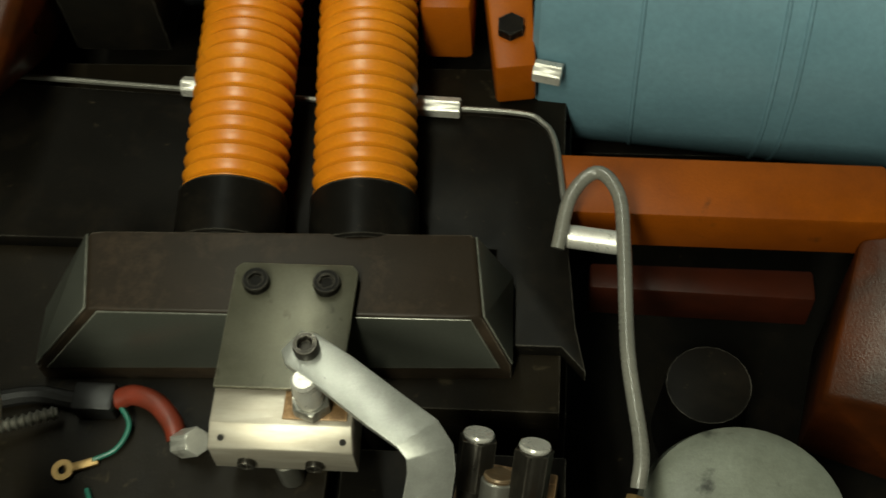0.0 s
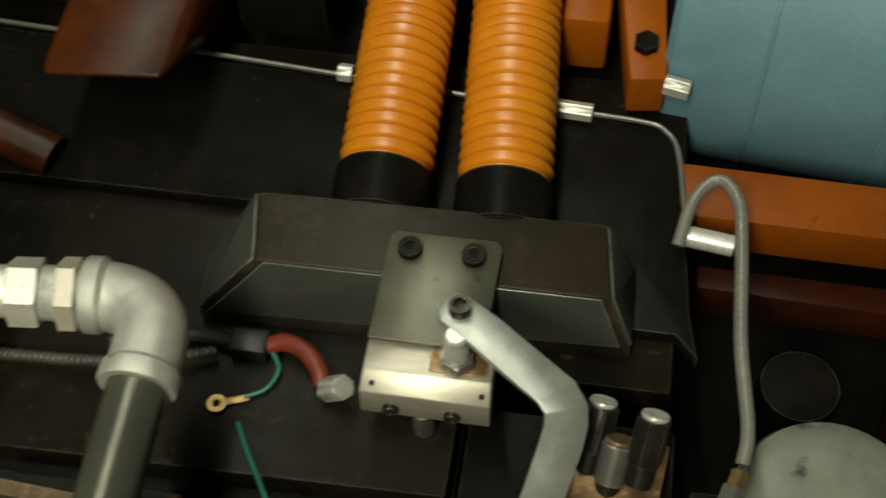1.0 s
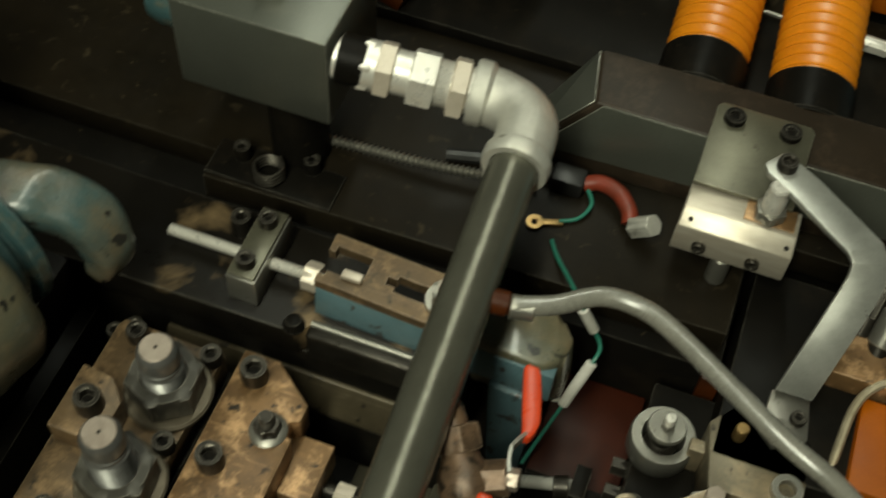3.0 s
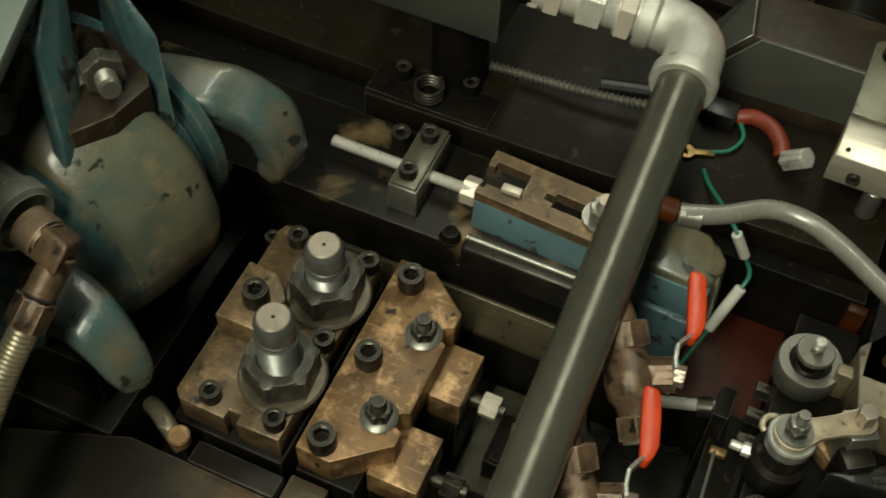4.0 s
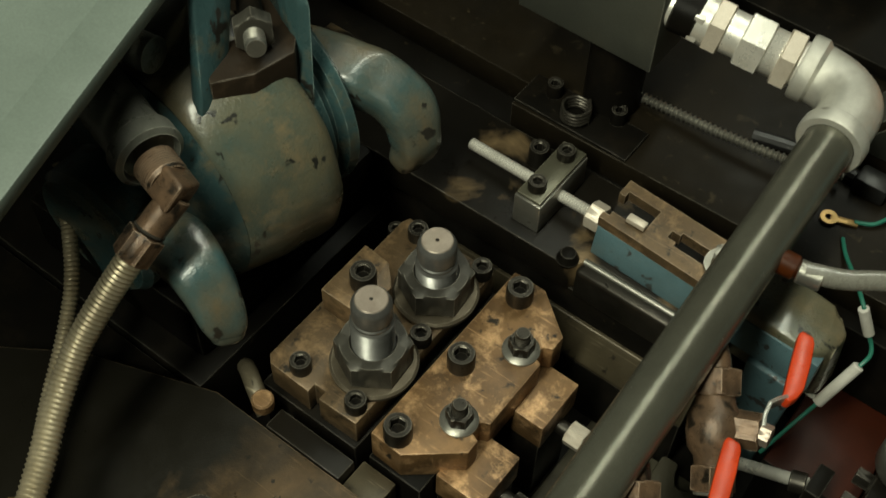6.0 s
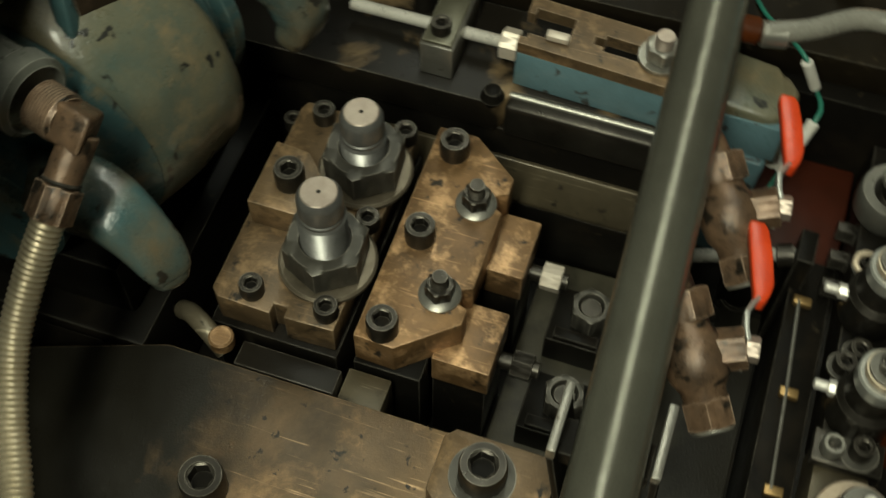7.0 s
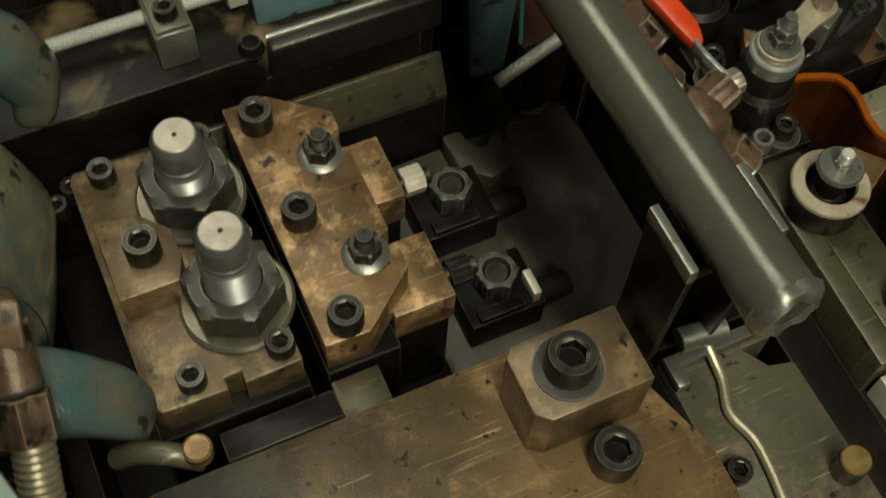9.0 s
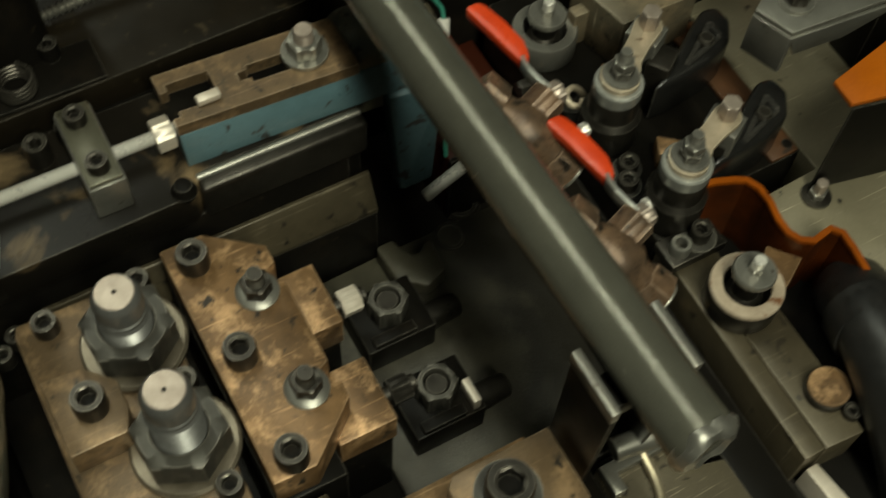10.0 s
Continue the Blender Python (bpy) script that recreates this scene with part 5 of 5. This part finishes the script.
roller(0.303, 0.136, -0.030, 0.025, 0.0145, 0.034, False)
cb2 = thing("cam_bar", "flat worn steel bar beside the roller ring", "bar", (0, 0, 0))
part("bar", prism([(0.331, -0.099), (0.346, -0.086), (0.352, -0.094), (0.362, -0.105), (0.340, -0.118), (0.333, -0.118)], -0.0335, -0.020, 0.001), BROWN, cb2)


def link_post(x, y, ex, ey):
    ob = thing("link_post", "steel roller with a flat link and nuts", "link", (x, y, -0.030), group="link posts")
    part("barrel", turned([(0, 0), (0.019, 0), (0.021, 0.003), (0.021, 0.03), (0.0175, 0.034), (0.0175, 0.050), (0.0165, 0.052), (0, 0.052)], 36), DARKSTEEL, ob)
    part("cap_ring", turned([(0.008, 0.052), (0.0168, 0.052), (0.0172, 0.054), (0.0172, 0.0625), (0.016, 0.064), (0.008, 0.064)], 36), LEVERSTEEL, ob)
    part("washer", turned([(0.005, 0.0696), (0.0125, 0.0696), (0.0130, 0.0705), (0.0125, 0.0716), (0.005, 0.0716)], 32), GREYSTEEL, ob)
    d = Vector((ex - x, ey - y, 0))
    n = Vector((-d.y, d.x, 0)).normalized()
    L = d.length
    u = d.normalized()
    out = []
    for k in range(13):
        a = math.pi / 2 + math.pi * k / 12
        out.append(u * (0.014 * math.cos(a)) + n * (0.014 * math.sin(a)))
    out += [u * L * 0.35 - n * 0.008, u * L * 0.65 - n * 0.008]
    for k in range(9):
        a = -math.pi / 2 + math.pi * k / 8
        out.append(u * (L + 0.010 * math.cos(a)) + n * (0.010 * math.sin(a)))
    out += [u * L * 0.65 + n * 0.008, u * L * 0.35 + n * 0.008]
    part("link", prism([(p.x, p.y) for p in out], 0.0645, 0.0695, 0.0006), LINKSTEEL, ob, "worn tan flat steel link")
    part("nut", hexagon(0.015, 0.0716, 0.079), NUTSTEEL, ob)
    part("nut", hexagon(0.013, 0.079, 0.086), GREYSTEEL, ob, m=pose(0, 0, 0, 0, 0, 25))
    part("stud", threaded(0.0042, 0.08, 0.095, 0.0014, 14), GREYSTEEL, ob)
    part("end_bolt", hexagon(0.012, 0.0695, 0.084), STUDTOP, ob, m=pose(d.x, d.y, 0))
    part("end_block", block(-0.010, 0.010, -0.012, 0.012, 0.0, 0.064, 0.001), GREYSTEEL, ob, m=pose(d.x, d.y, 0, 0, 0, 30))
    return ob


link_post(0.306, -0.030, 0.347, -0.014)
link_post(0.302, 0.046, 0.343, 0.074)


def cam_rocker(outline, pocket, place):
    """A black cast cam arm lying over the bed, with a three-cornered pocket and a raised rim round it."""
    ob = thing("cam_rocker", "black oily cast cam rocker with a three-cornered pocket", "rocker", place, group="cam rockers")
    part("arm", prism(outline, 0.0, 0.042, 0.005, 3), OILBLACK, ob)
    c = Vector((sum(p[0] for p in pocket) / 3, sum(p[1] for p in pocket) / 3))
    for k in range(3):
        a, b = Vector(pocket[k]), Vector(pocket[(k + 1) % 3])
        part("rib", rod(0.0022, 0, (b - a).length, 0.0008, 10), OILBLACK, ob, m=along((*a, 0.0428), (*b, 0.0428)))
    part("pivot", turned([(0, 0.042), (0.006, 0.042), (0.006, 0.046), (0.0045, 0.048), (0, 0.048)], 18), DARKSTEEL, ob, m=pose(c.x, c.y, 0))
    part("heel", block(-0.011, 0.011, -0.009, 0.009, 0.0, 0.050, 0.002), DARKSTEEL, ob, m=pose(outline[1][0] - 0.004, outline[1][1] + 0.004, 0, 0, 0, 35))
    return ob


OILBLACK = material("wet_black_oiled_casting", (0.014, 0.0135, 0.0125), (0.009, 0.0085, 0.008), 0.0, (0.10, 0.26), 30, 160, 0.35, edge=0.6, spec=0.5)
ARM = [(0.330, -0.030), (0.351, -0.018), (0.385, 0.005), (0.402, 0.015), (0.414, 0.013), (0.416, -0.002), (0.404, -0.019), (0.383, -0.027), (0.350, -0.031)]
POCKET = [(0.362, -0.024), (0.398, 0.000), (0.398, -0.013)]
cam_rocker(ARM, POCKET, (0, 0, -0.0298))
cam_rocker(ARM, POCKET, (0.002, 0.072, -0.0298))
rp = thing("rusty_plate", "rust-brown plate with a bolt hole under the cam arm", "plate", (0, 0, 0))
part("plate", prism([(0.395, -0.0295), (0.4185, -0.0295), (0.4185, 0.10), (0.4165, 0.104), (0.395, 0.104)], -0.0298, -0.026, 0.0008), RUSTBROWN, rp)
part("bolt_hole", turned([(0, 0), (0.004, 0), (0.0042, 0.0006), (0, 0.0006)], 16), BLACK, rp, m=pose(0.413, -0.022, -0.0262))
for y in (0.006, 0.078):
    solid("shim_plate", prism([(0.318, y), (0.345, y - 0.02), (0.352, y - 0.008), (0.325, y + 0.014)], -0.0298, -0.012, 0.001), BROWN, "browned steel shim between the rollers", "shim", group="shims")
for x, y in ((0.276, 0.044), (0.281, -0.028)):
    g = thing("grease_nipple", "small bright grease nipple on the roller base", "nipple", (x, y, -0.006), group="grease nipples")
    part("body", hexagon(0.009, 0, 0.010), BRIGHT, g, m=along((0.010, 0, 0), (0, 0, 0)))
    part("tip", rod(0.0035, 0, 0.009), BRIGHT, g, m=along((0, 0, 0), (-0.01, 0, 0)))
    part("elbow", tube([(0.009, 0, 0), (0.016, 0, -0.002), (0.018, 0, -0.012), (0.018, 0, -0.026)], 0.004, 10), DARKSTEEL, g)
hk = thing("curled_hook", "small curled brass-brown wire hook on the roller base", "hook", (0.290, 0.072, -0.030))
part("curl", tube([(0.010, 0.004, 0.0), (0.010, 0.004, 0.014), (0.004, 0.009, 0.020), (-0.004, 0.006, 0.020), (-0.005, -0.002, 0.019), (0.001, -0.006, 0.018), (0.005, -0.002, 0.018)], 0.0024, 10), LINKSTEEL, hk)
kb = thing("keeper_plate", "black keeper plate with a ring and a washered screw", "plate", (0, 0, 0))
part("plate", block(0.282, 0.326, -0.070, -0.0475, -0.0335, -0.024, 0.001), DARKSTEEL, kb)
part("ring", turned([(0.004, 0), (0.0075, 0), (0.0075, 0.008), (0.0065, 0.0095), (0.0045, 0.0095), (0.004, 0)], 24), GREYSTEEL, kb, m=pose(0.293, -0.060, -0.024))
socket_screw((0.310, -0.058, -0.024), 0.0075, 0.012, washer=0.0125, where="in the keeper plate")
for x, y in ((0.300, 0.014), (0.292, 0.002), (0.296, 0.082)):
    socket_screw((x, y, -0.030), 0.0075, 0.010, washer=0.0105, where="in the roller base")
for k in range(3):
    bs = thing("side_bolt", "black bolt in the side of the roller base", "bolt", (0.286, 0.118 - 0.018 * k, -0.045 - 0.010 * k), (0, -90, 0), group="side bolts")
    part("head", hexagon(0.013, 0, 0.012), DARKSTEEL, bs)
    part("collar", rod(0.0085, -0.002, 0.0), BLACK, bs)
sbx = thing("stop_screw", "round brass-topped stop screw on the roller base", "screw", (0.3235, -0.1875, -0.036))
part("body", rod(0.0145, 0, 0.008, 0.001), DARKSTEEL, sbx)
part("top", rod(0.014, 0.008, 0.0105, 0.0008), BROWN, sbx, "worn brown top face")
socket_screw((0.329, -0.207, -0.036), 0.006, 0.006, where="beside the stop screw")

pb = thing("pale_key", "pale worn steel key beyond the roller base", "key", (0, 0, 0))
part("key", prism([(0.2875, -0.2215), (0.2965, -0.2215), (0.302, -0.262), (0.290, -0.262)], -0.1645, -0.050, 0.001), CREAM, pb)
dh = thing("dark_sleeve", "black rubber sleeve beside the waved guard", "sleeve", (0, 0, 0))
part("sleeve", tube([(0.392, -0.135, -0.045), (0.368, -0.165, -0.012), (0.356, -0.205, -0.010), (0.350, -0.260, -0.05), (0.348, -0.30, -0.11)], 0.026, 20), RUBBER, dh)
part("cuff", tube([(0.372, -0.158, -0.018), (0.3635, -0.178, -0.0095)], 0.0285, 20), RUBBER, dh)

# orange waved guard and right deck
og = thing("waved_guard", "orange-painted waved sheet guard, oily and worn", "guard", (0, 0, 0))


def sheet(points, z0, z1, thick):
    bm = bmesh.new()
    P = [Vector((x, y, 0)) for x, y in points]
    rows = []
    for i, p in enumerate(P):
        t = (P[min(i + 1, len(P) - 1)] - P[max(i - 1, 0)]).normalized()
        n = Vector((-t.y, t.x, 0)) * thick / 2
        rows.append([bm.verts.new(q) for q in ((p - n).to_3d() + Vector((0, 0, z0)), p + n + Vector((0, 0, z0)), p + n + Vector((0, 0, z1)), p - n + Vector((0, 0, z1)))])
    for a, b in zip(rows, rows[1:]):
        for k in range(4):
            bm.faces.new((a[k], a[(k + 1) % 4], b[(k + 1) % 4], b[k]))
    bm.faces.new(rows[0][::-1])
    bm.faces.new(rows[-1])
    return bm


WAVE = [(0.322, -0.0315), (0.336, -0.034), (0.349, -0.039), (0.356, -0.043), (0.360, -0.052), (0.360, -0.064), (0.3565, -0.079), (0.3565, -0.090), (0.360, -0.098), (0.368, -0.103), (0.377, -0.1015), (0.384, -0.1005), (0.389, -0.107), (0.388, -0.120), (0.383, -0.150), (0.384, -0.20), (0.39, -0.26)]
part("sheet", sheet(WAVE, -0.115, -0.0075, 0.003), DARKORANGE, og)
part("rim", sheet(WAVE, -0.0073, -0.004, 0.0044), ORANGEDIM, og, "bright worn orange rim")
rd = thing("right_deck", "oily grey-brown steel deck beside the waved guard", "plate", (0, 0, 0))
part("plate", prism([(0.3635, -0.050), (0.3605, -0.088), (0.368, -0.098), (0.386, -0.0965), (0.3935, -0.108), (0.396, -0.30), (0.75, -0.30), (0.75, 0.12), (0.422, 0.12), (0.422, -0.047)], -0.12, -0.030, 0.001), OLIVEDECK, rd)
ss = thing("small_stud", "small bright stud with washers on the deck", "stud", (0.407, -0.066, -0.030))
part("washer", turned([(0.004, 0.0002), (0.011, 0.0002), (0.011, 0.002), (0.004, 0.0025)], 28), DARKSTEEL, ss)
part("nut", hexagon(0.011, 0.0022, 0.008), GREYSTEEL, ss)
part("stud", rod(0.0042, 0.002, 0.018), STUDTOP, ss)
ab = thing("angle_bracket", "bare steel angle bracket with a nut", "bracket", (0, 0, 0))
part("plate", prism([(0.395, 0.034), (0.405, 0.006), (0.49, 0.000), (0.60, 0.01), (0.60, 0.05), (0.43, 0.055)], 0.066, 0.070, 0.0006), GREYSTEEL, ab)
part("skirt", prism([(0.394, 0.034), (0.404, 0.005), (0.408, 0.006), (0.398, 0.035)], 0.030, 0.0655, 0.0006), GREYSTEEL, ab)
part("flange", hull([(0.404, 0.0045, 0.0655), (0.50, -0.0035, 0.0655), (0.404, 0.0075, 0.0655), (0.50, -0.0005, 0.0655), (0.412, 0.0040, 0.046), (0.452, 0.0006, 0.046), (0.412, 0.0070, 0.046), (0.452, 0.0036, 0.046)], 0.0006), GREYSTEEL, ab, "bare folded front flange")
part("post", block(0.50, 0.53, 0.012, 0.04, -0.0295, 0.0655, 0.001), BLACK, ab)
nb = thing("bracket_nut", "steel nut and stud on the angle bracket", "nut", (0.424, 0.028, 0.070))
part("washer", turned([(0.005, 0), (0.013, 0), (0.013, 0.002), (0.005, 0.0025)], 24), GREYSTEEL, nb)
part("nut", hexagon(0.017, 0.002, 0.012), DARKSTEEL, nb)
part("stud", threaded(0.005, 0, 0.026, 0.0016), GREYSTEEL, nb)
og2 = thing("orange_cover", "orange-painted sheet cover with a bare edge", "cover", (0, 0, 0))
part("cover", hull([(0.405, -0.038, 0.066), (0.404, -0.058, 0.066), (0.56, -0.005, 0.066), (0.56, -0.09, 0.066), (0.405, -0.038, 0.070), (0.404, -0.058, 0.070), (0.56, -0.005, 0.070), (0.56, -0.09, 0.070)], 0.0006), ORANGE, og2)
part("skirt", hull([(0.405, -0.060, 0.066), (0.56, -0.092, 0.066), (0.405, -0.060, -0.0295), (0.56, -0.092, -0.0295), (0.405, -0.0585, 0.066), (0.56, -0.0905, 0.066), (0.405, -0.0585, -0.0295), (0.56, -0.0905, -0.0295)], 0.0005), BLACK, og2)

# ---- front right corner: lower plate, wire, bolts ----
lw = thing("lower_plate", "oily grey-green steel plate in the corner", "plate", (0, 0, 0))
part("plate", prism([(0.1705, -0.157), (0.244, -0.157), (0.244, -0.170), (0.222, -0.170), (0.232, -0.186), (0.248, -0.190), (0.251, -0.36), (0.17, -0.36), (0.1685, -0.232)], -0.10, -0.056, 0.0015), PLATE, lw)
part("ledge", prism([(0.170, -0.1595), (0.244, -0.1595), (0.244, -0.1675), (0.1785, -0.1675), (0.1785, -0.180), (0.170, -0.180)], -0.0555, -0.046, 0.001), GREYSTEEL, lw, "bare steel angle strip")
socket_screw((0.178, -0.238, -0.056), 0.008, 0.010, where="in the corner plate")
bw = thing("bent_wire", "bent bare steel wire over the corner plate", "wire", (0, 0, 0))
part("wire", tube([(0.199, -0.150, -0.04), (0.200, -0.165, -0.048), (0.1985, -0.185, -0.052), (0.192, -0.204, -0.052), (0.197, -0.225, -0.052), (0.196, -0.245, -0.052), (0.192, -0.275, -0.052), (0.19, -0.33, -0.052)], 0.0032, 10), BRAID, bw)
cs = thing("corner_stud", "round brass-topped stud on the corner plate", "stud", (0.238, -0.262, -0.056))
part("body", rod(0.0095, 0, 0.018, 0.001), DARKSTEEL, cs)
part("top", rod(0.0092, 0.018, 0.0205, 0.0008), BRASS, cs)

# arm-foot corner with brass tee
tf = thing("tee_fitting", "brass and steel tee fitting with a bent tube", "fitting", (0, 0, 0))
part("tee", hexagon(0.016, 0, 0.034), GREYSTEEL, tf, m=along((0.513, 0.246, 0.040), (0.500, 0.205, 0.036)))
part("branch", hexagon(0.013, 0, 0.026), GREYSTEEL, tf, m=along((0.507, 0.228, 0.039), (0.485, 0.216, 0.039)))
part("brass_nut", hexagon(0.011, 0, 0.010), BRASS, tf, m=along((0.4855, 0.216, 0.039), (0.475, 0.2125, 0.039)))
part("brass_nut", hexagon(0.012, 0, 0.012), BRASS, tf, m=along((0.513, 0.246, 0.040), (0.517, 0.262, 0.042)))
part("port_screw", socket_head(0.006, 0.004, 0.006), DARKSTEEL, tf, m=pose(0.4925, 0.203, 0.041))
part("tube", tube([(0.477, 0.213, 0.039), (0.455, 0.214, 0.040), (0.436, 0.206, 0.038), (0.424, 0.186, 0.032), (0.420, 0.15, 0.02), (0.418, 0.122, 0.0)], 0.0035, 10), BRAID, tf)
part("block", block(0.430, 0.52, 0.125, 0.200, -0.0295, 0.028, 0.002), ORANGE, tf)
part("post", block(0.486, 0.516, 0.196, 0.245, -0.165, 0.030, 0.002), BLACK, tf)
so = thing("sector_plate", "oily grey steel plate with a small stud below the arm", "plate", (0, 0, 0))
part("plate", prism([(0.330, 0.145), (0.345, 0.165), (0.385, 0.175), (0.405, 0.15), (0.405, 0.095), (0.34, 0.095)], -0.0295, 0.0195, 0.0015), PLATE, so)
part("stud", rod(0.005, 0.0195, 0.034), BRASS, so, m=pose(0.352, 0.140, 0))
part("ring", turned([(0.0065, 0.0195), (0.011, 0.0195), (0.011, 0.026), (0.0065, 0.026), (0.0065, 0.0195)], 24), GREYSTEEL, so, m=pose(0.392, 0.110, 0))
part("link", block(0.322, 0.352, 0.1265, 0.1365, -0.0295, 0.004, 0.001), PLATE, so)
